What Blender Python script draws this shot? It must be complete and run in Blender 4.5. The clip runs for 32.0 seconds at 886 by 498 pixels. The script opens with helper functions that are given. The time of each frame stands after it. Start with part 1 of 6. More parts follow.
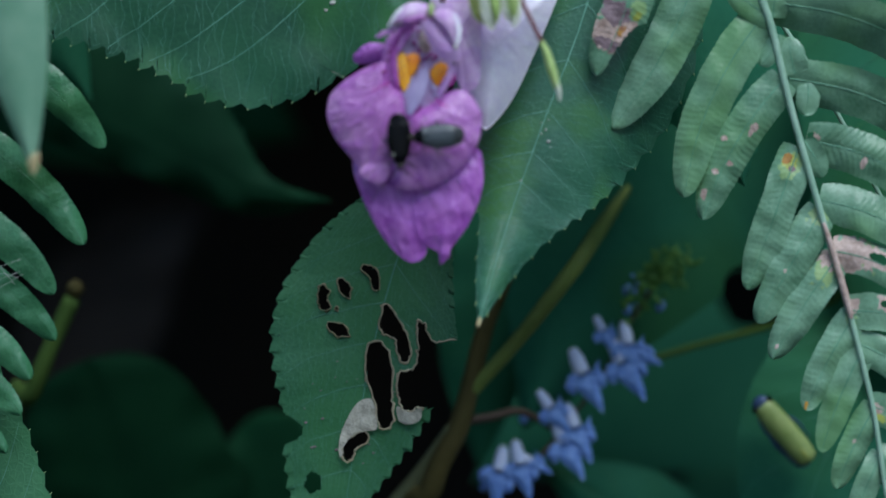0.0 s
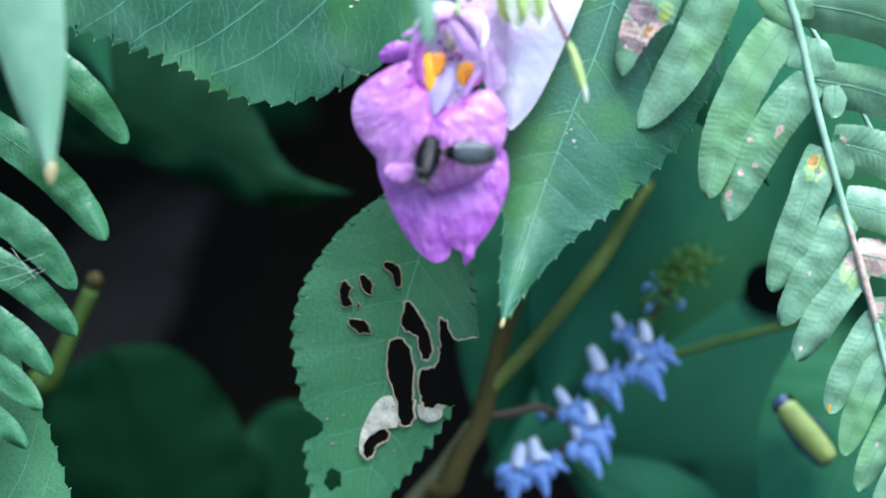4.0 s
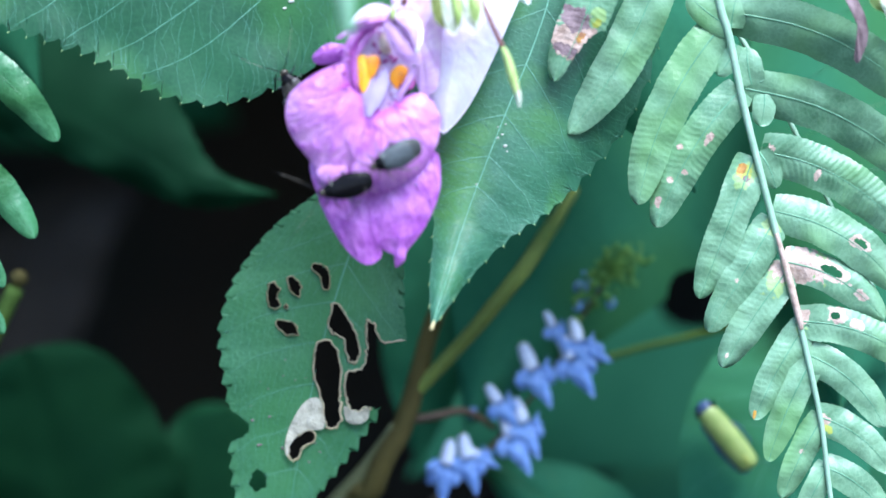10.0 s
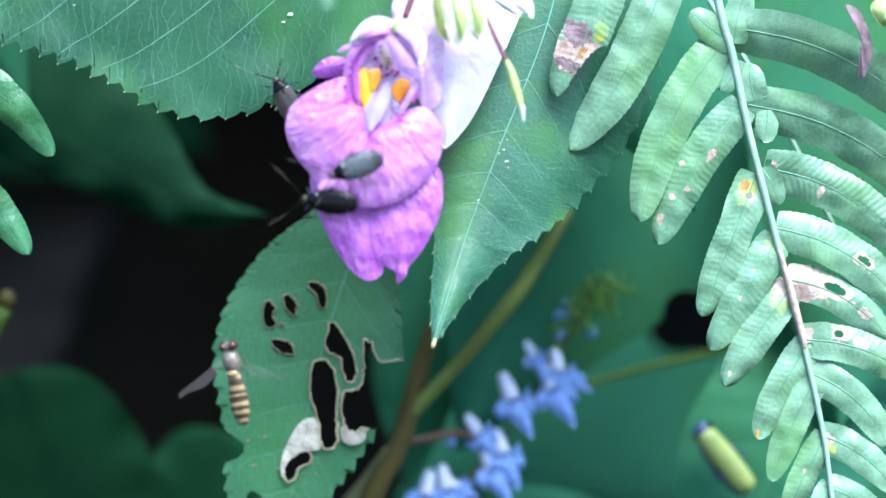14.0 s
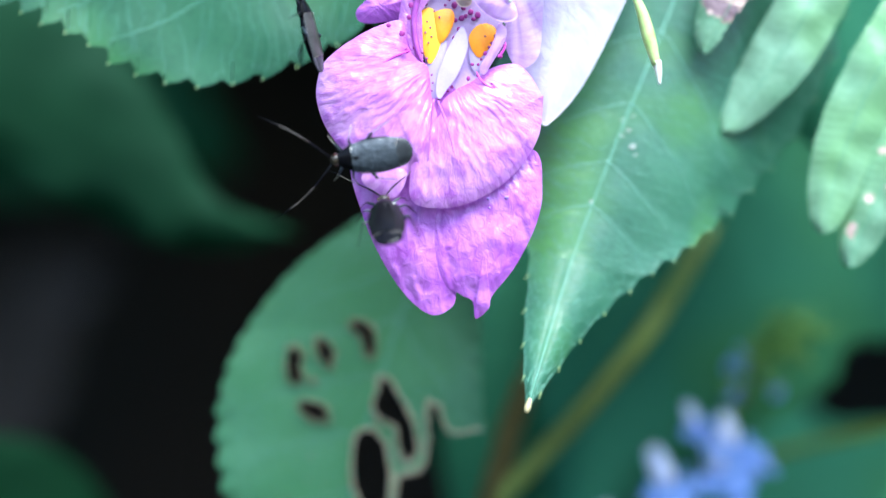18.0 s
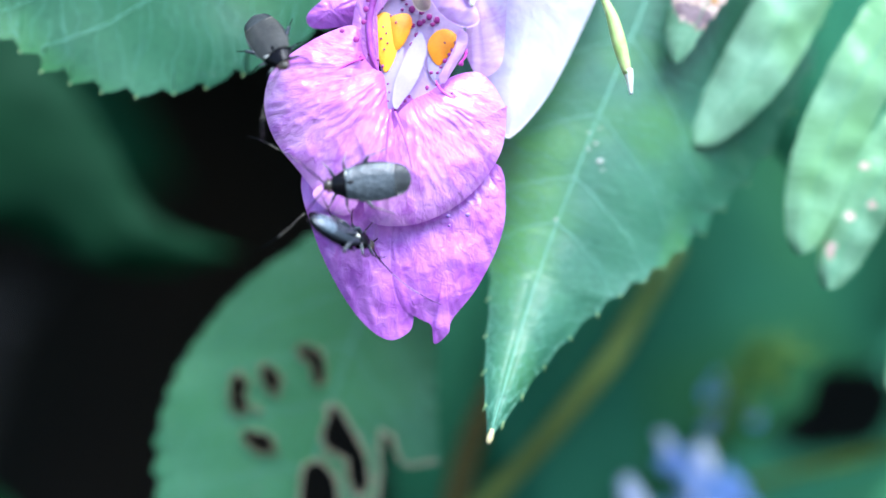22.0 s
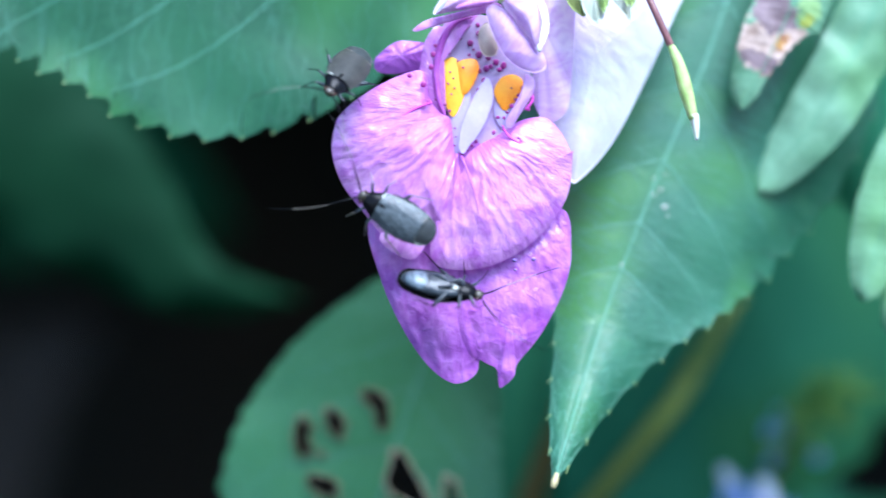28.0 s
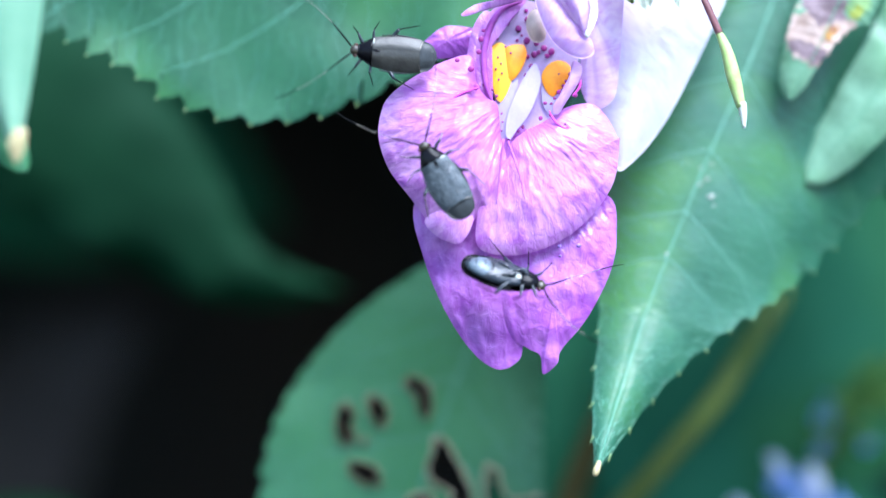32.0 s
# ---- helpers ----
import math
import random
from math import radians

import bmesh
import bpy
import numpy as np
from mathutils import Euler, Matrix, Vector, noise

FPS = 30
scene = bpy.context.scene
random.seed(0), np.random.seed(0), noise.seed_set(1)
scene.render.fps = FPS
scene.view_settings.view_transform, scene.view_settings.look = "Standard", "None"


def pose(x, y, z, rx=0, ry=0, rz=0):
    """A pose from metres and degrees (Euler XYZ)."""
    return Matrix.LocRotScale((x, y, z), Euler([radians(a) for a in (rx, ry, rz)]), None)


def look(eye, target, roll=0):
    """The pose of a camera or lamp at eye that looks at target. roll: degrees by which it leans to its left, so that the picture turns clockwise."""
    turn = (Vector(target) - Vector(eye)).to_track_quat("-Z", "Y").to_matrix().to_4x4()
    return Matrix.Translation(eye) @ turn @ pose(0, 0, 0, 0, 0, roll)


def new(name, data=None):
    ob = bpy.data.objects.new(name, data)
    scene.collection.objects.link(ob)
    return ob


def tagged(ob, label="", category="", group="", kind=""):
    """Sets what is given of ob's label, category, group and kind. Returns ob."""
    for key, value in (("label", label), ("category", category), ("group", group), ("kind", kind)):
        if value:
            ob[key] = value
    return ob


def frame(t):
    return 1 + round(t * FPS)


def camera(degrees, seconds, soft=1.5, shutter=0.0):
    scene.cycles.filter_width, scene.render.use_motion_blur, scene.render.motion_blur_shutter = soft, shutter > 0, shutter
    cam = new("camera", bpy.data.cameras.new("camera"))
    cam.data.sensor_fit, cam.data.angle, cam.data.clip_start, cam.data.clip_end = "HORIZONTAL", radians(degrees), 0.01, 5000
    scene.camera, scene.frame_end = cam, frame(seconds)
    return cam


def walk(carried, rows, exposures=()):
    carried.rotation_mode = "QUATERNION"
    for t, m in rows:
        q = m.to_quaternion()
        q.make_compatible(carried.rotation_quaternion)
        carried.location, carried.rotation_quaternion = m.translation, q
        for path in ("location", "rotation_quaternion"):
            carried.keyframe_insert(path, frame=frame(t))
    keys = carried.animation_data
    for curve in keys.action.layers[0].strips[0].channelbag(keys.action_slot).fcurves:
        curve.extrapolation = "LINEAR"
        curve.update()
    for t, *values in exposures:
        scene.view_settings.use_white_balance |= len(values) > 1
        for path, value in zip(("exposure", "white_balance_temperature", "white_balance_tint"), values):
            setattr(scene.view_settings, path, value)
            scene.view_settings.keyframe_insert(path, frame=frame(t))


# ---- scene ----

def place(x, y, z, yaw, pitch, roll):
    """A camera that looks along +y, turned by small angles in degrees."""
    return pose(x, y, z, 90 + pitch, 0, yaw) @ pose(0, 0, 0, 0, 0, roll)


cam = camera(18, 32.0, soft=1.5, shutter=0.8)
walk(cam, [
    (0.0, place(0.0148, -0.4039, 0.7012, 2.085, -0.425, -2.065)),
    (0.5, place(0.0147, -0.4033, 0.7022, 2.098, -0.662, -1.921)),
    (1.0, place(0.0132, -0.4037, 0.7015, 1.967, -0.672, -1.882)),
    (1.5, place(0.0142, -0.4032, 0.7035, 2.106, -1.149, -1.826)),
    (2.0, place(0.0143, -0.4028, 0.7043, 2.165, -1.194, -1.672)),
    (2.5, place(0.0158, -0.4031, 0.7058, 2.493, -1.355, -1.550)),
    (3.0, place(0.0153, -0.4024, 0.7062, 2.567, -1.365, -1.530)),
    (3.5, place(0.0128, -0.4022, 0.7074, 2.314, -1.383, -1.548)),
    (5.5, place(0.0083, -0.4022, 0.7094, 1.199, -1.603, -1.196)),
    (6.0, place(0.0070, -0.4024, 0.7089, 0.746, -1.503, -0.981)),
    (6.5, place(0.0077, -0.4027, 0.7076, 0.655, -1.295, -0.857)),
    (7.0, place(0.0083, -0.4030, 0.7094, 0.626, -1.419, -0.822)),
    (7.5, place(0.0098, -0.4030, 0.7094, 0.776, -1.362, -0.827)),
    (8.0, place(0.0102, -0.4029, 0.7088, 0.817, -1.198, -0.687)),
    (8.5, place(0.0073, -0.4033, 0.7103, 0.396, -1.202, -0.714)),
    (9.0, place(0.0073, -0.4041, 0.7096, 0.318, -1.121, -0.664)),
    (9.5, place(0.0070, -0.4042, 0.7090, 0.204, -1.269, -0.595)),
    (10.0, place(0.0039, -0.4034, 0.7080, -0.365, -1.336, -0.715)),
    (10.5, place(0.0028, -0.4032, 0.7070, -0.645, -1.099, -0.733)),
    (11.0, place(0.0047, -0.4037, 0.7040, -0.554, -0.530, -0.678)),
    (11.5, place(0.0057, -0.4049, 0.7033, -0.525, -0.398, -0.701)),
    (12.0, place(0.0039, -0.4055, 0.7026, -0.776, -0.435, -0.589)),
    (12.5, place(0.0050, -0.4044, 0.7028, -0.635, -0.561, -0.449)),
    (13.0, place(0.0057, -0.4038, 0.7019, -0.361, -0.340, -0.389)),
    (13.5, place(0.0000, -0.4042, 0.7026, -1.025, -0.289, -0.563)),
    (15.5, place(-0.0109, -0.3480, 0.6983, -2.519, 0.629, -0.492)),
    (16.0, place(-0.0079, -0.3347, 0.6965, -1.853, 1.052, -0.350)),
    (16.5, place(-0.0040, -0.3209, 0.6975, -0.948, 1.161, -0.201)),
    (17.0, place(-0.0071, -0.3061, 0.6995, -1.195, 0.873, -0.338)),
    (17.5, place(-0.0096, -0.2903, 0.6978, -1.274, 0.992, -0.345)),
    (18.0, place(-0.0049, -0.2752, 0.6958, -0.271, 1.471, -0.367)),
    (18.5, place(-0.0070, -0.2631, 0.6965, -0.876, 1.633, -0.342)),
    (19.0, place(-0.0123, -0.2588, 0.6969, -1.965, 1.504, -0.401)),
    (19.5, place(-0.0116, -0.2583, 0.6955, -1.856, 1.677, -0.203)),
    (20.0, place(-0.0106, -0.2577, 0.6951, -1.640, 1.652, -0.250)),
    (20.5, place(-0.0101, -0.2573, 0.6968, -1.656, 1.560, -0.288)),
    (21.0, place(-0.0095, -0.2573, 0.6964, -1.729, 1.944, -0.415)),
    (21.5, place(-0.0086, -0.2576, 0.6953, -1.779, 2.190, -0.325)),
    (22.0, place(-0.0083, -0.2577, 0.6959, -1.930, 1.963, -0.399)),
    (22.5, place(-0.0092, -0.2566, 0.6976, -2.411, 1.811, -0.302)),
    (23.0, place(-0.0079, -0.2569, 0.6973, -2.317, 2.126, -0.379)),
    (23.5, place(-0.0076, -0.2567, 0.6963, -2.507, 2.367, -0.334)),
    (24.0, place(-0.0109, -0.2567, 0.6966, -3.302, 2.178, -0.547)),
    (24.5, place(-0.0119, -0.2561, 0.6987, -3.577, 1.802, -0.484)),
    (26.5, place(-0.0050, -0.2580, 0.6961, -1.961, 2.838, -0.303)),
    (27.0, place(-0.0073, -0.2584, 0.6950, -1.823, 2.982, -0.314)),
    (27.5, place(-0.0102, -0.2584, 0.6953, -1.726, 2.867, -0.301)),
    (28.0, place(-0.0101, -0.2587, 0.6947, -0.972, 3.125, -0.086)),
    (28.5, place(-0.0097, -0.2580, 0.6935, -0.357, 3.429, 0.354)),
    (29.0, place(-0.0119, -0.2579, 0.6928, -0.434, 3.481, 0.557)),
    (29.5, place(-0.0119, -0.2577, 0.6935, -0.278, 3.520, 0.589)),
    (30.0, place(-0.0100, -0.2576, 0.6928, 0.109, 3.926, 0.747)),
    (30.5, place(-0.0081, -0.2570, 0.6919, 0.388, 4.240, 0.824)),
    (31.0, place(-0.0117, -0.2587, 0.6920, -0.488, 3.912, 0.758)),
    (31.5, place(-0.0105, -0.2586, 0.6927, -0.161, 3.478, 0.871)),
    (32.0, place(-0.0100, -0.2581, 0.6911, -0.030, 3.611, 0.791)),
], exposures=[(0, -0.28, 5520, 9), (0.4, 1.13, 5520, 9), (6, 1.18, 5520, 11), (9, 1.3, 5470, 12), (13, 1.54, 5520, 12), (16, 1.57, 5570, 11), (19, 1.73, 5520, 11), (23, 1.67, 5470, 11), (24.5, 1.64, 5420, 11), (26.5, 1.47, 5220, 11), (29, 1.48, 5170, 10), (32, 1.64, 5320, 12)])
# the lens is wide open: it is focused on the leaves at first and pulls to the flower as the camera comes nearer
focus_point = new("focus_point")
focus_point.empty_display_size = 0.002
walk(focus_point, [(t, pose(0, y, 0.7)) for t, y in ((0, 0.020), (3.5, 0.019), (9.0, 0.017), (13.5, 0.016), (15.2, 0.003), (17.0, 0.001), (32.0, 0.001))])
cam.data.dof.use_dof, cam.data.dof.focus_object, cam.data.dof.aperture_fstop = True, focus_point, 6.8

# ---- world, sun ----
world = bpy.data.worlds.new("world")
scene.world = world
world.use_nodes = True
wn = world.node_tree
sky = wn.nodes.new("ShaderNodeTexSky")
sky.sky_type, sky.sun_disc = "NISHITA", False
sky.sun_elevation, sky.sun_rotation = radians(55), radians(154)
wn.links.new(sky.outputs[0], wn.nodes["Background"].inputs[0])
wn.nodes["Background"].inputs[1].default_value = 0.13
sun = new("sun", bpy.data.lights.new("sun", "SUN"))
sun.data.energy, sun.data.angle, sun.data.color = 3.9, radians(42), (1.0, 0.97, 0.92)
sun.matrix_world = look((0.55, -1.15, 2.52), (0, 0, 0.7))


# ---- materials ----
def node(tree, kind, **values):
    n = tree.nodes.new(kind)
    for key, value in values.items():
        n.inputs[key.replace("_", " ")].default_value = value
    return n


def material(name, dark, light, scale=400.0, rough=0.5, bump=0.3, through_light=0.0, fine=3000.0, metal=0.0, spec=0.5, sheen=0.0, relief_mm=0.2, net=0.0, net_tint=0.25, stretch=(1, 1, 1), patch=None, patch_scale=45.0):
    """Two colours mixed by a coarse and a fine noise, with relief."""
    m = bpy.data.materials.new(name)
    m.use_nodes = True
    t = m.node_tree
    bsdf = t.nodes["Principled BSDF"]
    geo = t.nodes.new("ShaderNodeTexCoord")
    coarse = node(t, "ShaderNodeTexNoise", Scale=scale, Detail=4.0, Roughness=0.55)
    grain = node(t, "ShaderNodeTexNoise", Scale=fine, Detail=3.0, Roughness=0.6)
    t.links.new(geo.outputs["Object"], coarse.inputs["Vector"])
    squeeze = node(t, "ShaderNodeMapping", Scale=stretch)
    t.links.new(geo.outputs["Object"], squeeze.inputs["Vector"])
    t.links.new(squeeze.outputs[0], grain.inputs["Vector"])
    add = t.nodes.new("ShaderNodeMath")
    add.operation = "MULTIPLY_ADD"
    add.inputs[1].default_value = 0.35
    t.links.new(grain.outputs[0], add.inputs[0])
    t.links.new(coarse.outputs[0], add.inputs[2])
    if net:
        # a net of fine veins
        warp = node(t, "ShaderNodeMixRGB", Fac=0.0035)
        warp.blend_type = "ADD"
        cells = node(t, "ShaderNodeTexVoronoi", Scale=net)
        cells.feature = "DISTANCE_TO_EDGE"
        lines = node(t, "ShaderNodeMapRange", From_Min=0.0, From_Max=0.16, To_Min=1.0, To_Max=0.0)
        lines.clamp = True
        t.links.new(squeeze.outputs[0], warp.inputs[1])
        t.links.new(coarse.outputs["Color"], warp.inputs[2])
        t.links.new(warp.outputs[0], cells.inputs["Vector"])
        t.links.new(cells.outputs["Distance"], lines.inputs["Value"])
        veined = t.nodes.new("ShaderNodeMath")
        veined.operation = "MULTIPLY_ADD"
        veined.inputs[1].default_value = net_tint
        t.links.new(lines.outputs[0], veined.inputs[0])
        t.links.new(add.outputs[0], veined.inputs[2])
        add = veined
    info = t.nodes.new("ShaderNodeObjectInfo")
    var = t.nodes.new("ShaderNodeMath")
    var.operation = "MULTIPLY_ADD"
    var.inputs[1].default_value = 0.16
    t.links.new(info.outputs["Random"], var.inputs[0])
    t.links.new(add.outputs[0], var.inputs[2])
    ramp = t.nodes.new("ShaderNodeValToRGB")
    ramp.color_ramp.elements[0].position, ramp.color_ramp.elements[1].position = 0.42, 0.98
    ramp.color_ramp.elements[0].color, ramp.color_ramp.elements[1].color = (*dark, 1), (*light, 1)
    t.links.new(var.outputs[0], ramp.inputs[0])
    colour = ramp.outputs[0]
    if patch:
        blotch = node(t, "ShaderNodeTexNoise", Scale=patch_scale, Detail=2.0)
        edge = node(t, "ShaderNodeMapRange", From_Min=0.5, From_Max=0.68, To_Min=0.0, To_Max=0.75)
        blend = node(t, "ShaderNodeMixRGB", Color2=(*patch, 1))
        t.links.new(geo.outputs["Object"], blotch.inputs["Vector"])
        t.links.new(blotch.outputs[0], edge.inputs["Value"])
        t.links.new(edge.outputs[0], blend.inputs[0])
        t.links.new(colour, blend.inputs[1])
        colour = blend.outputs[0]
    t.links.new(colour, bsdf.inputs["Base Color"])
    bsdf.inputs["Roughness"].default_value = rough
    bsdf.inputs["Metallic"].default_value = metal
    bsdf.inputs["Specular IOR Level"].default_value = spec
    bsdf.inputs["Sheen Weight"].default_value = sheen
    relief = node(t, "ShaderNodeBump", Strength=bump, Distance=relief_mm * 0.001)
    t.links.new(add.outputs[0], relief.inputs["Height"])
    t.links.new(relief.outputs[0], bsdf.inputs["Normal"])
    if through_light:
        out = t.nodes["Material Output"]
        glow = t.nodes.new("ShaderNodeBsdfTranslucent")
        mix = t.nodes.new("ShaderNodeMixShader")
        mix.inputs[0].default_value = through_light
        t.links.new(colour, glow.inputs[0])
        t.links.new(bsdf.outputs[0], mix.inputs[1])
        t.links.new(glow.outputs[0], mix.inputs[2])
        t.links.new(mix.outputs[0], out.inputs[0])
    return m


LEAF = material("leaf_green", (0.008, 0.052, 0.026), (0.03, 0.118, 0.054), 60, 0.5, 0.4, 0.2, 1500, spec=0.28, relief_mm=0.2, net=950, net_tint=0.11, patch=(0.045, 0.165, 0.036))
LEAF_EATEN = material("leaf_fresh_green", (0.026, 0.12, 0.052), (0.088, 0.245, 0.11), 60, 0.5, 0.9, 0.2, 1500, spec=0.35, relief_mm=0.2, net=950, net_tint=0.11, patch=(0.05, 0.19, 0.06))
PETAL_SPOT = material("petal_violet_spot", (0.14, 0.07, 0.3), (0.24, 0.13, 0.42), 900, 0.5, 0.3)
LEAF_PALE = material("leaf_pale_green", (0.012, 0.078, 0.044), (0.047, 0.16, 0.085), 60, 0.4, 0.6, 0.2, 1500, spec=0.55, relief_mm=0.2, net=950, net_tint=0.11, patch=(0.08, 0.235, 0.05), patch_scale=70)
# leaf green darkened: the deep shade is put into this colour
LEAF_DEEP = material("leaf_deep_shade_green", (0.003, 0.022, 0.009), (0.0075, 0.04, 0.014), 60, 0.75, 0.3, 0.12, 900, spec=0.05)
LEAF_MID = material("leaf_half_shade_green", (0.016, 0.09, 0.046), (0.033, 0.148, 0.07), 60, 0.7, 0.3, 0.15, 900, spec=0.1)
# a dim leaf green that carries the shade in its colour
LEAF_DIM = material("leaf_dim_shade_green", (0.0034, 0.025, 0.0105), (0.008, 0.044, 0.0175), 60, 0.7, 0.3, 0.12, 900, spec=0.08)
LEAF_BACK = material("leaf_back_green", (0.022, 0.124, 0.068), (0.046, 0.192, 0.101), 40, 0.7, 0.3, 0.15, 900, spec=0.1, patch=(0.045, 0.15, 0.04), patch_scale=25)
# leaf green with shade worked into the base colour
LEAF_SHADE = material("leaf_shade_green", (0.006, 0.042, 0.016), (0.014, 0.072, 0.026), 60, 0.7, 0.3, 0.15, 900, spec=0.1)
VEIN_FINE = material("leaf_fine_vein", (0.028, 0.12, 0.075), (0.07, 0.21, 0.14), 300, 0.5, 0.2)
VEIN = material("leaf_vein", (0.05, 0.19, 0.115), (0.11, 0.29, 0.18), 300, 0.5, 0.2)
FERN = material("fern_green", (0.085, 0.21, 0.105), (0.215, 0.385, 0.24), 140, 0.34, 0.3, 0.2, 1500, relief_mm=0.3, net=1100, net_tint=0.12, patch=(0.13, 0.3, 0.1), patch_scale=70)
FERN_GROOVE = material("fern_groove", (0.06, 0.19, 0.095), (0.13, 0.32, 0.19), 300, 0.45, 0.3)
# darker copy of the fern green: the left frond's shade is in this colour
FERN_SHADE = material("fern_green_shaded", (0.025, 0.115, 0.04), (0.08, 0.24, 0.105), 140, 0.3, 0.5, 0.2, 1500, relief_mm=0.3, net=1100, net_tint=0.12, patch=(0.04, 0.14, 0.03))
RACHIS = material("fern_stalk", (0.19, 0.34, 0.22), (0.34, 0.5, 0.37), 300, 0.45, 0.3)
DRY = material("dry_leaf_tissue", (0.26, 0.175, 0.13), (0.56, 0.44, 0.37), 900, 0.7, 0.6, relief_mm=0.3)
DRY_BROWN = material("brown_leaf_tissue", (0.08, 0.05, 0.055), (0.26, 0.19, 0.2), 700, 0.7, 0.6, relief_mm=0.4)
# brown taken down to near black, so the colour holds the shade
DRY_SHADED = material("brown_leaf_shaded", (0.012, 0.0095, 0.0068), (0.027, 0.0215, 0.015), 60, 0.8, 0.6, 0.1, 700)
DRY_PALE = material("bleached_leaf_tissue", (0.2, 0.2, 0.14), (0.46, 0.44, 0.34), 500, 0.75, 0.9, 0, 2500, relief_mm=0.5)
DRY_EDGE = material("browned_edge", (0.14, 0.12, 0.06), (0.32, 0.27, 0.15), 900, 0.7, 0.6)
DRY_RIM = material("dried_rim", (0.2, 0.165, 0.09), (0.46, 0.4, 0.25), 900, 0.7, 0.6)
RUST_PALE = material("yellow_brown_tip", (0.25, 0.2, 0.08), (0.45, 0.4, 0.2), 900, 0.6, 0.4)
RUST = material("rust_spot", (0.12, 0.03, 0.02), (0.5, 0.28, 0.03), 900, 0.6, 0.4)
HALO = material("yellow_green_leaf", (0.16, 0.29, 0.1), (0.29, 0.42, 0.17), 300, 0.45, 0.4)
VEIN_PALE = material("leaf_vein_pale", (0.1, 0.28, 0.19), (0.18, 0.4, 0.28), 300, 0.45, 0.2)
YELLOWED = material("yellowed_leaf", (0.25, 0.32, 0.05), (0.4, 0.42, 0.08), 600, 0.5, 0.4)
SPECK = material("white_speck", (0.28, 0.31, 0.26), (0.55, 0.55, 0.48), 900, 0.8, 0.4)


def silk(name, dark, light, heart, rough=0.26, spec=0.6, bump=0.5, reach=(0.9, 3.4)):
    """Petal tissue: colour streaks, the pale ones painted in for silky highlights, and a sheen that fan out from the
    throat (the fan attribute), deeper in colour towards the heart.
    """
    m = bpy.data.materials.new(name)
    m.use_nodes = True
    t = m.node_tree
    bsdf = t.nodes["Principled BSDF"]
    fan = t.nodes.new("ShaderNodeAttribute")
    fan.attribute_name = "fan"
    broad = node(t, "ShaderNodeTexNoise", Scale=1.0, Detail=3.0, Roughness=0.5, Distortion=0.6)
    thin = node(t, "ShaderNodeTexNoise", Scale=2.8, Detail=3.0, Roughness=0.6, Distortion=0.9)
    for n in (broad, thin):
        t.links.new(fan.outputs["Vector"], n.inputs["Vector"])
    both = t.nodes.new("ShaderNodeMath")
    both.operation = "MULTIPLY_ADD"
    both.inputs[1].default_value = 0.7
    t.links.new(thin.outputs[0], both.inputs[0])
    t.links.new(broad.outputs[0], both.inputs[2])
    ramp = t.nodes.new("ShaderNodeValToRGB")
    ramp.color_ramp.elements[0].position, ramp.color_ramp.elements[1].position = 0.62, 1.08
    ramp.color_ramp.elements[0].color, ramp.color_ramp.elements[1].color = (*dark, 1), (*light, 1)
    t.links.new(both.outputs[0], ramp.inputs[0])
    apart = t.nodes.new("ShaderNodeSeparateXYZ")
    t.links.new(fan.outputs["Vector"], apart.inputs[0])
    near = node(t, "ShaderNodeMapRange", From_Min=reach[0], From_Max=reach[1], To_Min=0.85, To_Max=0.0)
    t.links.new(apart.outputs["Y"], near.inputs["Value"])
    deep = node(t, "ShaderNodeMixRGB", Color2=(*heart, 1))
    t.links.new(near.outputs[0], deep.inputs[0])
    t.links.new(ramp.outputs[0], deep.inputs[1])
    t.links.new(deep.outputs[0], bsdf.inputs["Base Color"])
    gloss = node(t, "ShaderNodeMapRange", From_Min=0.35, From_Max=0.7, To_Min=rough + 0.16, To_Max=rough - 0.06)
    t.links.new(broad.outputs[0], gloss.inputs["Value"])
    t.links.new(gloss.outputs[0], bsdf.inputs["Roughness"])
    bsdf.inputs["Specular IOR Level"].default_value = spec
    relief = node(t, "ShaderNodeBump", Strength=bump, Distance=0.0003)
    t.links.new(both.outputs[0], relief.inputs["Height"])
    t.links.new(relief.outputs[0], bsdf.inputs["Normal"])
    glow = t.nodes.new("ShaderNodeBsdfTranslucent")
    mix = t.nodes.new("ShaderNodeMixShader")
    mix.inputs[0].default_value = 0.36
    t.links.new(deep.outputs[0], glow.inputs[0])
    t.links.new(bsdf.outputs[0], mix.inputs[1])
    t.links.new(glow.outputs[0], mix.inputs[2])
    t.links.new(mix.outputs[0], t.nodes["Material Output"].inputs[0])
    return m


PETAL = silk("petal_pink", (0.51, 0.165, 0.61), (0.75, 0.385, 0.77), (0.55, 0.145, 0.6), 0.17, 1.0, 0.7)
PETAL_DEEP = silk("petal_purple", (0.43, 0.1, 0.57), (0.62, 0.225, 0.74), (0.46, 0.115, 0.6), 0.2, 0.9, 0.8)
SAC = silk("petal_white_lilac", (0.86, 0.81, 0.92), (0.95, 0.94, 0.97), (0.58, 0.39, 0.76), 0.28, 0.6, 0.5, (0.9, 3.3))
PETAL_LILAC = silk("petal_lilac", (0.66, 0.38, 0.74), (0.86, 0.67, 0.86), (0.56, 0.31, 0.72), 0.35, 0.4, 0.3)
PETAL_WHITE = material("petal_white", (0.9, 0.88, 0.95), (0.97, 0.97, 0.98), 200, 0.3, 0.4, 0.12, 1200, relief_mm=0.2, patch=(0.84, 0.74, 0.93), patch_scale=330)
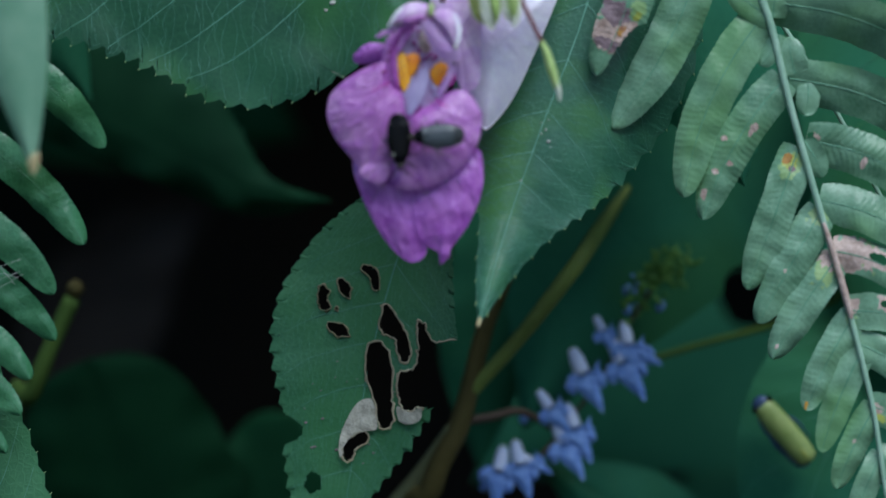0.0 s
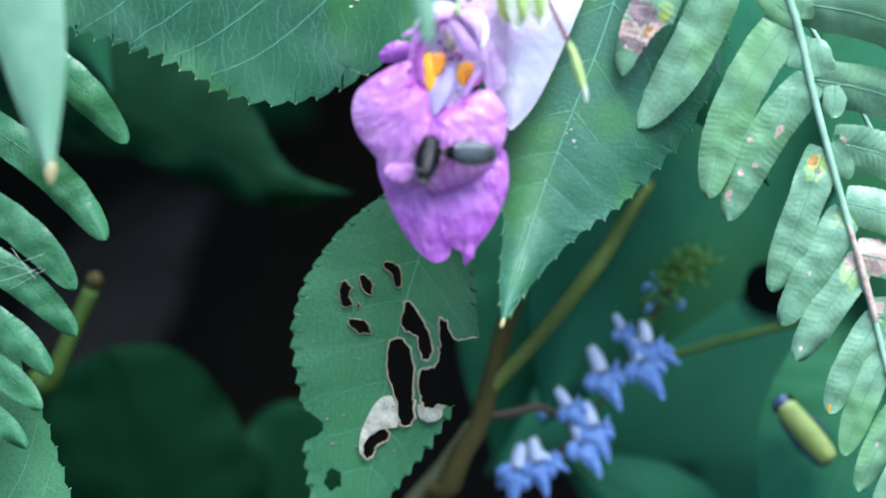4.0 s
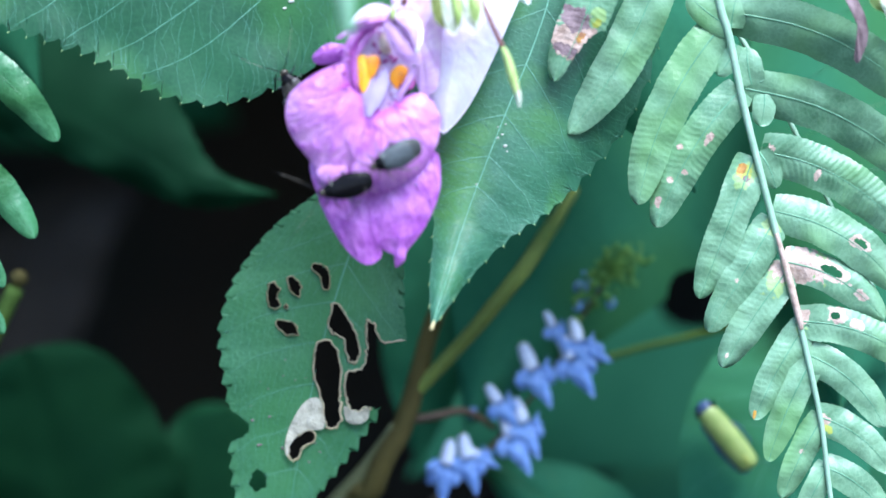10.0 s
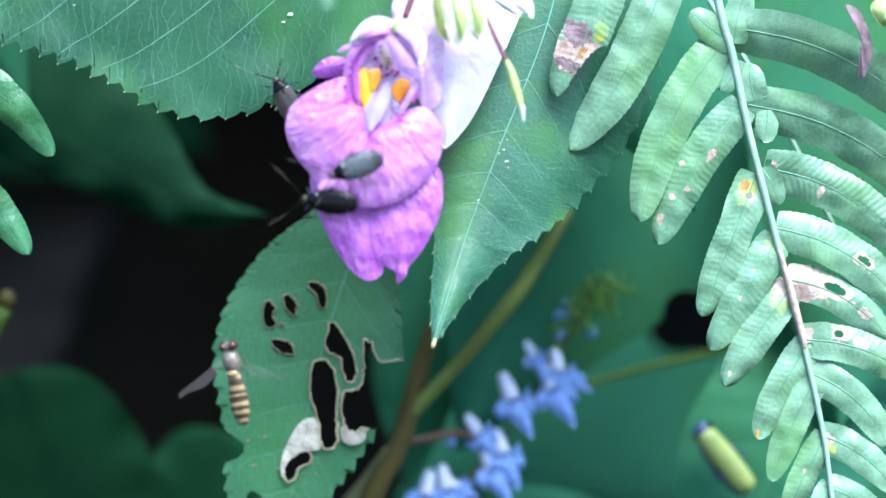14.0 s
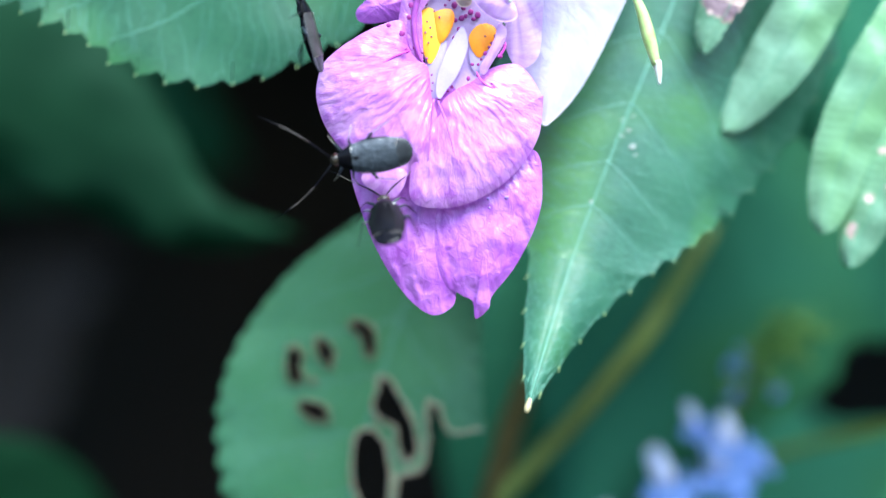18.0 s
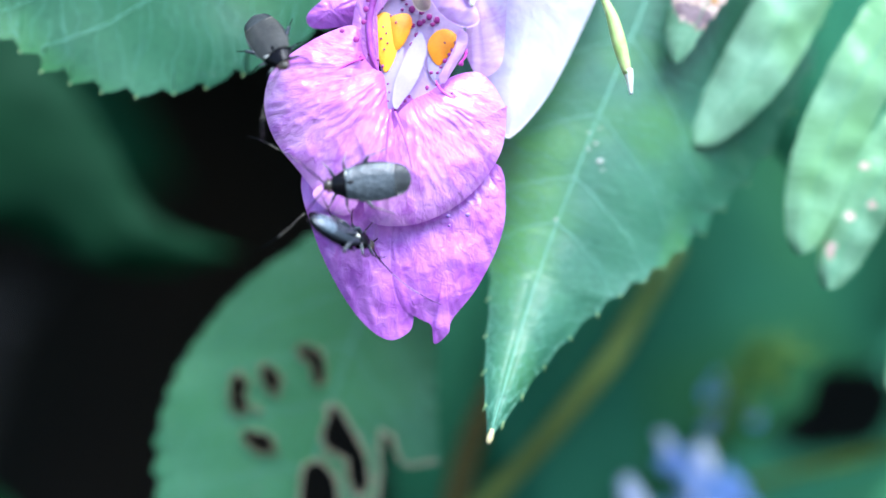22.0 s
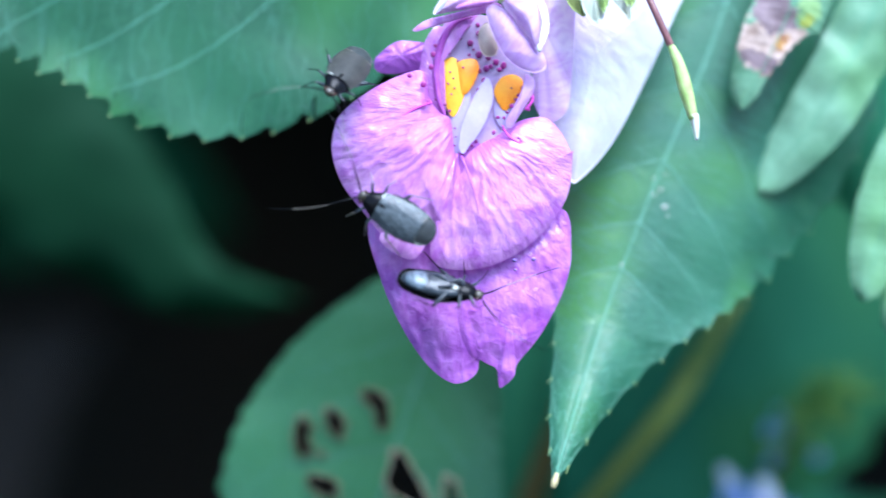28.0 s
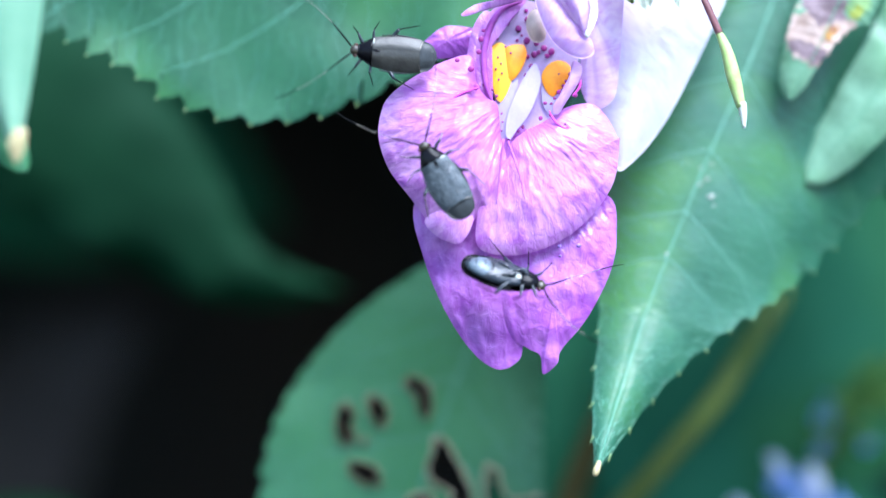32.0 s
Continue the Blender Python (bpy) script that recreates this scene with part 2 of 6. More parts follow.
THROAT_PALE = material("petal_tongue", (0.38, 0.32, 0.56), (0.56, 0.49, 0.71), 300, 0.5, 0.3, 0.2)
THROAT = material("petal_throat", (0.42, 0.27, 0.52), (0.62, 0.48, 0.72), 300, 0.5, 0.3, 0.2)
ORANGE = material("orange_mark", (0.85, 0.2, 0.002), (0.95, 0.38, 0.008), 700, 0.5, 0.3)
YOLK = material("yellow_mark", (0.87, 0.3, 0.003), (0.95, 0.52, 0.02), 500, 0.5, 0.3)
CREAM = material("anther_cream", (0.5, 0.38, 0.3), (0.7, 0.56, 0.45), 600, 0.5, 0.3)
MAGENTA = material("petal_streak", (0.5, 0.03, 0.36), (0.62, 0.08, 0.5), 500, 0.35, 0.3)
BUD_OLIVE = material("bud_olive", (0.16, 0.2, 0.04), (0.34, 0.4, 0.12), 500, 0.5, 0.4, 0.15)
THROAT_RIM = material("petal_magenta", (0.3, 0.035, 0.3), (0.52, 0.14, 0.58), 500, 0.3, 0.3, 0.25)
CRIMSON = material("crimson_spot", (0.16, 0.005, 0.12), (0.28, 0.012, 0.2), 900, 0.5, 0.3)
BUD_GREEN = material("bud_green", (0.28, 0.44, 0.08), (0.55, 0.68, 0.26), 500, 0.4, 0.5, 0.15, patch=(0.22, 0.4, 0.05), patch_scale=260)
BUD_WHITE = material("bud_white", (0.6, 0.66, 0.45), (0.82, 0.84, 0.72), 500, 0.45, 0.3, 0.15)
RED_STALK = material("red_stalk", (0.09, 0.03, 0.035), (0.2, 0.08, 0.08), 700, 0.45, 0.3)
STEM = material("stem_olive", (0.05, 0.042, 0.012), (0.1, 0.086, 0.026), 120, 0.75, 0.4, spec=0.15)
BRANCH = material("branch_olive", (0.11, 0.15, 0.035), (0.22, 0.29, 0.06), 90, 0.7, 0.4, spec=0.25)
STEM_PALE = material("stem_pale_olive", (0.09, 0.1, 0.045), (0.16, 0.17, 0.08), 120, 0.7, 0.3, spec=0.2)
STEM_RED = material("stem_red_brown", (0.045, 0.028, 0.014), (0.08, 0.052, 0.026), 120, 0.6, 0.4)
STEM_GREEN = material("stem_green", (0.04, 0.08, 0.015), (0.08, 0.14, 0.026), 120, 0.8, 0.3, spec=0.15)
BLUE = material("petal_blue", (0.1, 0.21, 0.56), (0.28, 0.45, 0.83), 700, 0.5, 0.6, 0.25, relief_mm=0.4)
BLUE_PALE = material("petal_pale_blue", (0.5, 0.6, 0.86), (0.76, 0.82, 0.95), 400, 0.5, 0.4, 0.25)
CALYX = material("calyx_green", (0.042, 0.135, 0.018), (0.125, 0.27, 0.035), 500, 0.6, 0.4)
BUG_BLACK = material("bug_black", (0.0025, 0.0025, 0.003), (0.006, 0.006, 0.007), 900, 0.2, 0.12, 0, 6000, spec=0.1)
BUG_WING = material("bug_grey_wing", (0.014, 0.019, 0.022), (0.08, 0.096, 0.104), 1400, 0.3, 0.7, 0, 4000, spec=0.35)
BUG_MEMBRANE = material("bug_dark_membrane", (0.012, 0.014, 0.014), (0.04, 0.045, 0.046), 900, 0.35, 0.4, 0, 4000, spec=0.2)
BUG_BELLY = material("bug_glossy_belly", (0.03, 0.042, 0.052), (0.14, 0.18, 0.21), 900, 0.3, 0.7, 0, 4000, spec=0.5, relief_mm=0.25)
BUG_GLOSS = material("bug_glossy_black", (0.008, 0.011, 0.014), (0.03, 0.038, 0.046), 900, 0.28, 0.6, 0, 4000, spec=0.4, relief_mm=0.25)
BUG_TOP_WING = material("bug_brown_grey_wing", (0.017, 0.017, 0.014), (0.048, 0.047, 0.04), 700, 0.32, 0.3, 0, 4000, spec=0.3)
BUG_HEAD = material("bug_olive_head", (0.012, 0.01, 0.006), (0.036, 0.029, 0.016), 900, 0.35, 0.3)
BUG_PALE = material("bug_pale_leg", (0.09, 0.08, 0.06), (0.2, 0.18, 0.14), 900, 0.4, 0.2)
FLY_BRONZE = material("fly_bronze", (0.07, 0.058, 0.042), (0.24, 0.21, 0.17), 1200, 0.35, 0.3, 0, 6000, 0.2)
FLY_YELLOW = material("fly_yellow", (0.2, 0.135, 0.055), (0.4, 0.3, 0.15), 900, 0.4, 0.2)
FLY_DARK = material("fly_dark_band", (0.03, 0.018, 0.008), (0.09, 0.06, 0.03), 900, 0.35, 0.2)
FLY_EYE = material("fly_eye", (0.035, 0.016, 0.012), (0.075, 0.03, 0.02), 2000, 0.2, 0.2)
HOPPER = material("hopper_yellow_green", (0.2, 0.29, 0.06), (0.36, 0.44, 0.13), 500, 0.4, 0.3)
HOPPER_BLUE = material("hopper_blue_black", (0.02, 0.04, 0.09), (0.06, 0.1, 0.2), 700, 0.3, 0.3)
# soil darkened to near black: shade behind the plants is in this colour
SOIL = material("soil_shade_dark", (0.0064, 0.0086, 0.0084), (0.0145, 0.0168, 0.016), 14, 0.95, 1.0, 0, 90, spec=0.05, patch=(0.024, 0.019, 0.0145), patch_scale=7)
BLADE = material("pale_grass", (0.15, 0.34, 0.2), (0.27, 0.48, 0.31), 200, 0.5, 0.3, 0.3)

WING = bpy.data.materials.new("clear_wing")
WING.use_nodes = True
wt = WING.node_tree
clear = wt.nodes.new("ShaderNodeBsdfTransparent")
wing_mix = wt.nodes.new("ShaderNodeMixShader")
wing_mix.inputs[0].default_value = 0.17
wt.nodes["Principled BSDF"].inputs["Base Color"].default_value = (0.32, 0.3, 0.26, 1)
wt.nodes["Principled BSDF"].inputs["Roughness"].default_value = 0.25
wt.links.new(clear.outputs[0], wing_mix.inputs[1])
wt.links.new(wt.nodes["Principled BSDF"].outputs[0], wing_mix.inputs[2])
wt.links.new(wing_mix.outputs[0], wt.nodes["Material Output"].inputs[0])

# ---- building helpers: everything below is in millimetres round the flower, which hangs 0.7 m over the ground ----
MM = 0.001
BASE = 0.7


def at(x, y, z):
    return Vector((x * MM, y * MM, BASE + z * MM))


def thing(name, origin, label, category, group=""):
    ob = new(name)
    ob.empty_display_size = 0.002
    ob.location = origin
    return tagged(ob, label, category, group)


def mesh_part(name, verts, faces, mat, parent=None, label="", smooth=True, local=False):
    """A mesh from points in world metres (or in its thing's space), as a part of its parent."""
    data = bpy.data.meshes.new(name)
    off = Vector((0, 0, 0))
    p = parent
    if not local:
        while p is not None:
            off += p.location
            p = p.parent
    data.from_pydata([tuple(Vector(v) - off) for v in verts], [], faces)
    data.materials.append(mat)
    for poly in data.polygons:
        poly.use_smooth = smooth
    ob = new(name, data)
    if parent is not None:
        ob.parent = parent
    return tagged(ob, label)


def curve2(points, s):
    """A smooth line through a few points, at s from 0 to 1."""
    n = len(points) - 1
    u = min(max(s, 0), 1) * n
    i = min(int(u), n - 1)
    u -= i
    p = [points[min(max(k, 0), n)] for k in (i - 1, i, i + 1, i + 2)]
    return np.array([0.5 * (2 * b + (c - a) * u + (2 * a - 5 * b + 4 * c - d) * u * u + (3 * b - a - 3 * c + d) * u ** 3) for a, b, c, d in zip(*p)])


def profile(values, s):
    if callable(values):
        return values(s)
    return float(curve2([(v,) for v in values], s)[0])


def tube(points, radii, sides=8, steps=6):
    """Points and faces of a round tube through points in world metres."""
    n = (len(points) - 1) * steps + 1
    line = [Vector(curve2(points, i / (n - 1))) for i in range(n)]
    verts, faces = [], []
    for i, p in enumerate(line):
        way = (line[min(i + 1, n - 1)] - line[max(i - 1, 0)]).normalized()
        a = way.orthogonal().normalized() if i == 0 else (a - way * a.dot(way)).normalized()
        b = way.cross(a)
        r = profile(radii, i / (n - 1))
        verts += [p + (a * math.cos(k * math.tau / sides) + b * math.sin(k * math.tau / sides)) * r for k in range(sides)]
    for i in range(n - 1):
        for k in range(sides):
            faces.append((i * sides + k, i * sides + (k + 1) % sides, (i + 1) * sides + (k + 1) % sides, (i + 1) * sides + k))
    faces.append(tuple(range(sides))[::-1])
    faces.append(tuple((n - 1) * sides + k for k in range(sides)))
    return verts, faces


def tube_part(name, pts_mm, radii_mm, mat, parent=None, label="", sides=8, steps=6):
    verts, faces = tube([tuple(at(*p)) for p in pts_mm], [r * MM for r in radii_mm], sides, steps)
    return mesh_part(name, verts, faces, mat, parent, label)


def egg(centre, axes, seg=14, rings=9, shape=None):
    """An ellipsoid from a centre and three half axes (vectors); shape(u) scales its girth from tail (0) to head (1)."""
    c, (a, b, d) = Vector(centre), [Vector(v) for v in axes]
    verts, faces = [], []
    for i in range(rings + 1):
        u = i / rings
        th = math.pi * u
        g = math.sin(th) * (shape(u) if shape else 1)
        for k in range(seg):
            w = k * math.tau / seg
            verts.append(c - a * math.cos(th) + (b * math.cos(w) + d * math.sin(w)) * max(g, 0.001))
    for i in range(rings):
        for k in range(seg):
            faces.append((i * seg + k, i * seg + (k + 1) % seg, (i + 1) * seg + (k + 1) % seg, (i + 1) * seg + k))
    return verts, faces


class Sheet:
    """A leaf or petal: a midrib line in mm (x, z), a half width on either side, and a depth."""

    def __init__(self, mid, left, right, depth, cup=0.0, quilt=0.0, veins=0, lean=0.25, sag=0.0, teeth=0, bite=0.0, hook=0.6, wave=0.0, wig=0.0, shift=0.0, calm=0.0, tilt=0.0):
        self.shift, self.calm, self.tilt = shift, calm, tilt
        self.mid, self.left, self.right, self.depth = mid, left, right, depth
        self.cup, self.quilt, self.veins, self.lean, self.sag = cup, quilt, veins, lean, sag
        self.teeth, self.bite, self.hook, self.wave, self.wig = teeth, bite, hook, wave, wig
        self.known = {}

    def section(self, s):
        """The midrib's place and directions, the half widths and the depth at s."""
        if s not in self.known:
            p = curve2(self.mid, s)
            q = curve2(self.mid, min(s + 0.01, 1)) - curve2(self.mid, max(s - 0.01, 0))
            way = q / max(np.hypot(*q), 1e-9)
            self.known[s] = (float(p[0]), float(p[1]), float(way[0]), float(way[1]), max(profile(self.left, s), 0.02), max(profile(self.right, s), 0.02), profile(self.depth, s))
        return self.known[s]

    def spot(self, s, r, lift=0.0):
        """The place at s along the midrib, r from -1 (left margin) to 1 (right margin), in world metres."""
        px, pz, ax, az, w_left, w_right, deep = self.section(s)
        w = w_right if r > 0 else w_left
        edge = abs(r)
        out = r * w
        along = 0.0
        if self.teeth and edge > 0.93:
            ph = (s * self.teeth + (0.37 if r > 0 else 0)) % 1.0
            k = int(s * self.teeth)
            size = self.bite * (0.75 + 0.5 * noise.noise((k * 1.7, 3.1 if r > 0 else 8.3, 0)))
            size *= 1 - self.calm * min(1, max(0, (s - 0.55) / 0.2))
            rise = (0.55 * min(1, ph / 0.84) + 0.45 * math.sin(min(1, ph / 0.84) * math.pi / 2)) if ph < 0.84 else (1 - ph) / 0.16
            out += math.copysign(size * (rise - 0.45), r) * min(1, w / (4 * self.bite + 0.01)) * math.sqrt(min(1, (1 - s) * 12))
            along = self.hook * size * max(0.0, 1 - abs(ph - 0.82) / 0.3)
        x, z = px + az * out + ax * along, pz - ax * out + az * along
        y = deep + (self.cup(s, r) if callable(self.cup) else self.cup) * edge * edge + self.sag * math.sin(s * math.pi) + self.tilt * r * w
        if self.veins:
            ph = (s - self.lean * edge * (1.1 - s)) * self.veins - self.shift
            y -= self.quilt * abs(math.sin(ph * math.pi)) * (1 - edge * 0.6) * min(1, edge * 5)
            y += self.quilt * 0.8 * math.exp(-(edge * 9) ** 2)
        if self.wave:
            y += self.wave * edge ** 2 * noise.noise((x * 0.12, z * 0.12, 4.0 if r > 0 else 9.0))
        if self.wig:
            y += self.wig * noise.noise((x * 0.35, z * 0.35, 1.0))
        return at(x, y - lift, z)

    def grid(self, ns, nr, keep=None):
        verts = [self.spot(i / ns, -1 + 2 * j / nr) for i in range(ns + 1) for j in range(nr + 1)]
        faces = []
        for i in range(ns):
            for j in range(nr):
                f = (i * (nr + 1) + j, i * (nr + 1) + j + 1, (i + 1) * (nr + 1) + j + 1, (i + 1) * (nr + 1) + j)
                if keep is None or keep(sum((verts[k] for k in f), Vector()) / 4):
                    faces.append(f)
        return verts, faces

    def ribs(self, width, first=0.06, last=0.72, bend=0.06, lift=0.1, reach=0.96, mid_width=None):
        """Thin raised veins: the midrib and a pair for each vein."""
        lines = [[(s / 40 * 0.985, 0.0) for s in range(41)]]
        for k in range(self.veins + 1):
            s0 = (k + self.shift) / max(self.veins, 1)
            if s0 < first or s0 > last:
                continue
            for side in (-1, 1):
                row = []
                for j in range(13):
                    e = j / 12 * reach
                    s = s0 + (self.lean * e + bend * e * e) * (1.1 - s0) + 0.012 * e * noise.noise((s0 * 30, e * 4, side * 2.0))
                    if s < 0.985:
                        row.append((s, side * e))
                if len(row) > 3:
                    lines.append(row)
        verts, faces = [], []
        for number, row in enumerate(lines):
            wide = (mid_width or width * 2.2) if number == 0 else width
            pts = [self.spot(s, r, lift) for s, r in row]
            start = len(verts)
            for i, p in enumerate(pts):
                way = (pts[min(i + 1, len(pts) - 1)] - pts[max(i - 1, 0)]).normalized()
                side = way.cross(Vector((0, 1, 0))).normalized()
                w = wide * MM * (1 - 0.75 * i / len(pts)) / 2
                verts += [p + side * w, p + Vector((0, -w * 0.8, 0)), p - side * w]
            for i in range(len(pts) - 1):
                a = start + i * 3
                faces += [(a, a + 1, a + 4, a + 3), (a + 1, a + 2, a + 5, a + 4)]
        return verts, faces


def strips(lines, wide):
    """Thin raised ridges along lines of world points."""
    verts, faces = [], []
    for pts in lines:
        start = len(verts)
        for i, p in enumerate(pts):
            way = (pts[min(i + 1, len(pts) - 1)] - pts[max(i - 1, 0)]).normalized()
            side = way.cross(Vector((0, 1, 0))).normalized()
            w = wide * MM / 2
            verts += [p + side * w, p + Vector((0, -w * 0.8, 0)), p - side * w]
        for i in range(len(pts) - 1):
            a = start + i * 3
            faces += [(a, a + 1, a + 4, a + 3), (a + 1, a + 2, a + 5, a + 4)]
    return verts, faces


def rungs(sheet, width, seed, count=150):
    """Fine cross veins that climb from one side vein to the next."""
    rnd = random.Random(seed)
    lines = []
    for side in (-1, 1):
        for k in range(count):
            s0 = (k + rnd.random()) / count
            e = rnd.uniform(0.0, 0.2)
            while e < 0.95:
                reach = rnd.uniform(0.18, 0.55)
                a, b = rnd.uniform(0, 6), rnd.uniform(-0.02, 0.02)
                pts = [sheet.spot(min(max(s0 + b * i / 11 + 0.0035 * math.sin(a + i * 0.8) + 0.004 * noise.noise((s0 * 40, e * 6 + i * 0.5, side)), 0.01), 0.97), side * min(0.97, e + reach * i / 11), 0.04) for i in range(12)]
                lines.append(pts)
                e += reach * rnd.uniform(0.95, 1.5)
    return strips(lines, width)


def ladder(sheet, width, seed, step=0.055):
    """The fine cross veins between the side veins of a leaf, broken and uneven."""
    rnd = random.Random(seed)
    lines = []
    for side in (-1, 1):
        for k in range(sheet.veins * 2):
            s0 = k / (sheet.veins * 2)
            e = 0.06 + rnd.random() * step
            while e < 0.94:
                span = (0.5 + 0.6 * rnd.random()) / (sheet.veins * 2)
                drift = rnd.uniform(-0.02, 0.05)
                pts = []
                for i in range(6):
                    u = i / 5
                    r = min(0.97, e + drift * u + 0.012 * math.sin(u * 5 + k))
                    s = s0 + span * u + sheet.lean * e * (1.1 - s0)
                    if 0.02 < s < 0.96:
                        pts.append(sheet.spot(s, side * r, 0.05))
                if len(pts) > 3:
                    lines.append(pts)
                e += step * rnd.uniform(0.7, 1.5)
    return strips(lines, width)


def ring_points(points, n):
    """A closed smooth line through a few points."""
    m = len(points)
    res = []
    for i in range(n):
        u = i / n * m
        k = int(u)
        u -= k
        p = [np.array(points[(k + d) % m], float) for d in (-1, 0, 1, 2)]
        res.append(0.5 * (2 * p[1] + (p[2] - p[0]) * u + (2 * p[0] - 5 * p[1] + 4 * p[2] - p[3]) * u * u + (3 * p[1] - p[0] - 3 * p[2] + p[3]) * u ** 3))
    return res


def lobe(points, depth, dome=0.0, rim=0.0, centre=None, n=48, rings=12, crease=0.0, folds=9, tilt=(0, 0), wig=0.0, thick=0.0, pleat=0.0, wrinkle=0.0, pole=(0, 0)):
    """A rounded petal or patch from its outline in mm (x, z): domed towards the viewer, with radial creases."""
    line = ring_points(points, n)
    c = np.array(centre if centre is not None else np.mean(line, axis=0))

    def deep(x, z, rho, k):
        y = depth - dome * (1 - rho * rho) + rim * rho ** 6 + tilt[0] * (x - c[0]) + tilt[1] * (z - c[1])
        if crease:
            th = k / n * math.tau
            y += crease * rho * (0.6 * noise.noise((math.cos(th) * folds * 0.35, math.sin(th) * folds * 0.35, rho * 1.3)) + 0.5 * abs(noise.noise((math.cos(th) * folds, math.sin(th) * folds, rho * 1.2 + 5))))
        if wig:
            y += wig * noise.noise((x * 0.5, z * 0.5, 2.0))
        if pleat:
            y += pleat * rho * (noise.noise((x * 0.75 + 0.25 * z, z * 0.16, 3.0)) + 0.5 * noise.noise((x * 1.7 + 0.4 * z, z * 0.3, 7.0)))
        if wrinkle:
            # fine silky wrinkles that run out from the throat
            r = math.hypot(x - pole[0], z - pole[1])
            th = math.atan2(z - pole[1], x - pole[0]) + 0.1 * noise.noise((x * 0.35, z * 0.35, 8.0))
            fade = min(1, r / 6) * min(1, (1 - rho) * 6 + 0.25)
            y -= wrinkle * fade * (0.5 - 1.3 * abs(noise.noise((th * 7, r * 0.2, 1.0))) + 0.35 * noise.noise((th * 17, r * 0.4, 4.0)))
            y -= wrinkle * 0.9 * fade * (0.4 - abs(noise.noise((th * 5 + x * 0.25, r * 0.55 + z * 0.2, 21.0))) * 1.6 + 0.4 * noise.noise((th * 9, r * 0.9, 31.0)))
            y += wrinkle * 2.2 * noise.noise((x * 0.3, z * 0.3, 12.0))
        return y
    verts = [at(c[0], deep(c[0], c[1], 0, 0), c[1])]
    for i in range(1, rings + 1):
        rho = i / rings
        for k in range(n):
            p = c + (line[k] - c) * rho
            verts.append(at(p[0], deep(p[0], p[1], rho, k), p[1]))
    faces = [(0, 1 + k, 1 + (k + 1) % n) for k in range(n)]
    for i in range(rings - 1):
        for k in range(n):
            a, b = 1 + i * n, 1 + (i + 1) * n
            faces.append((a + k, b + k, b + (k + 1) % n, a + (k + 1) % n))
    if thick:
        m = len(verts)
        verts += [at(c[0], deep(c[0], c[1], 0, 0) + thick, c[1])]
        for i in range(1, rings + 1):
            rho = i / rings
            for k in range(n):
                p = c + (line[k] - c) * rho
                verts.append(at(p[0], deep(p[0], p[1], rho, k) + 0.02 + thick * math.sqrt(max(0, 1 - rho * rho)), p[1]))
        faces += [tuple(m + v for v in f[::-1]) for f in list(faces)]
        for k in range(n):
            a = 1 + (rings - 1) * n
            faces.append((a + k, a + (k + 1) % n, m + a + (k + 1) % n, m + a + k))
    return verts, faces


def inside(points, x, z):
    hit = False
    n = len(points)
    for i in range(n):
        (x0, z0), (x1, z1) = points[i], points[(i + 1) % n]
        if (z0 > z) != (z1 > z) and x < (x1 - x0) * (z - z0) / (z1 - z0) + x0:
            hit = not hit
    return hit


# ---- ground: one sheet, flat in front, rising behind the plants into an added bank, undercut to shade the backdrop ----
def ground():
    # the unseen overhang keeps light off the leaves and soil behind
    prof = [(-80, 0.0), (-6, 0.0), (-1.2, 0.0), (-0.3, 0.0), (0.15, 0.01), (0.42, 0.1), (0.56, 0.4), (0.6, 0.7), (0.52, 0.9),
            (0.34, 0.93), (0.16, 0.86), (0.06, 0.81), (0.07, 0.9), (0.16, 1.08), (0.6, 1.3), (2, 1.5), (8, 1.7), (80, 2.0)]
    xs = [-80, -20, -6, -2.5] + [-1.6 + 0.1 * i for i in range(33)] + [2.5, 6, 20, 80]
    n = 96
    verts, faces = [], []
    for x in xs:
        for j in range(n + 1):
            y, z = curve2(prof, j / n)
            k = 0.0 if 0.0 < y < 0.2 and z > 0.7 else 0.04 * min(1, max(0, (1.4 - abs(y)) / 0.7)) * min(1, max(0, (1.7 - abs(x)) / 0.5))
            verts.append((x, y + k * noise.noise((x * 5, y * 5, z * 5)), z + k * noise.noise((x * 5 + 9, y * 5, z * 5))))
    for i in range(len(xs) - 1):
        for j in range(n):
            a = i * (n + 1) + j
            faces.append((a, a + 1, a + n + 2, a + n + 1))
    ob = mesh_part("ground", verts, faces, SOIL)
    tagged(ob, "added earth bank, overhanging to shade the backdrop, coloured near black", "ground", kind="structure")


ground()


# ---- leaves ----
def leaf(name, sheet, label, mat, vein_mat, ns=120, nr=24, rib=0.22, keep=None, mid_rib=None, bend=0.06, group="", reach=0.96, minor=0):
    ob = thing(name, sheet.spot(0, 0), label, "leaf", group)
    v, f = sheet.grid(ns, nr, keep)
    mesh_part("blade", v, f, mat, ob)
    if vein_mat is not None:
        v, f = sheet.ribs(rib, first=0.04, mid_width=mid_rib, bend=bend, reach=reach)
        if keep is not None:
            f = [q for q in f if keep(sum((v[k] for k in q), Vector()) / 4)]
        mesh_part("vein", v, f, vein_mat, ob, "paler raised leaf veins")
    if minor:
        v, f = ladder(sheet, minor, 7)
        if keep is not None:
            f = [q for q in f if keep(sum((v[k] for k in q), Vector()) / 4)]
        mesh_part("cross_vein", v, f, vein_mat, ob, "fine pale cross veins")
    return ob


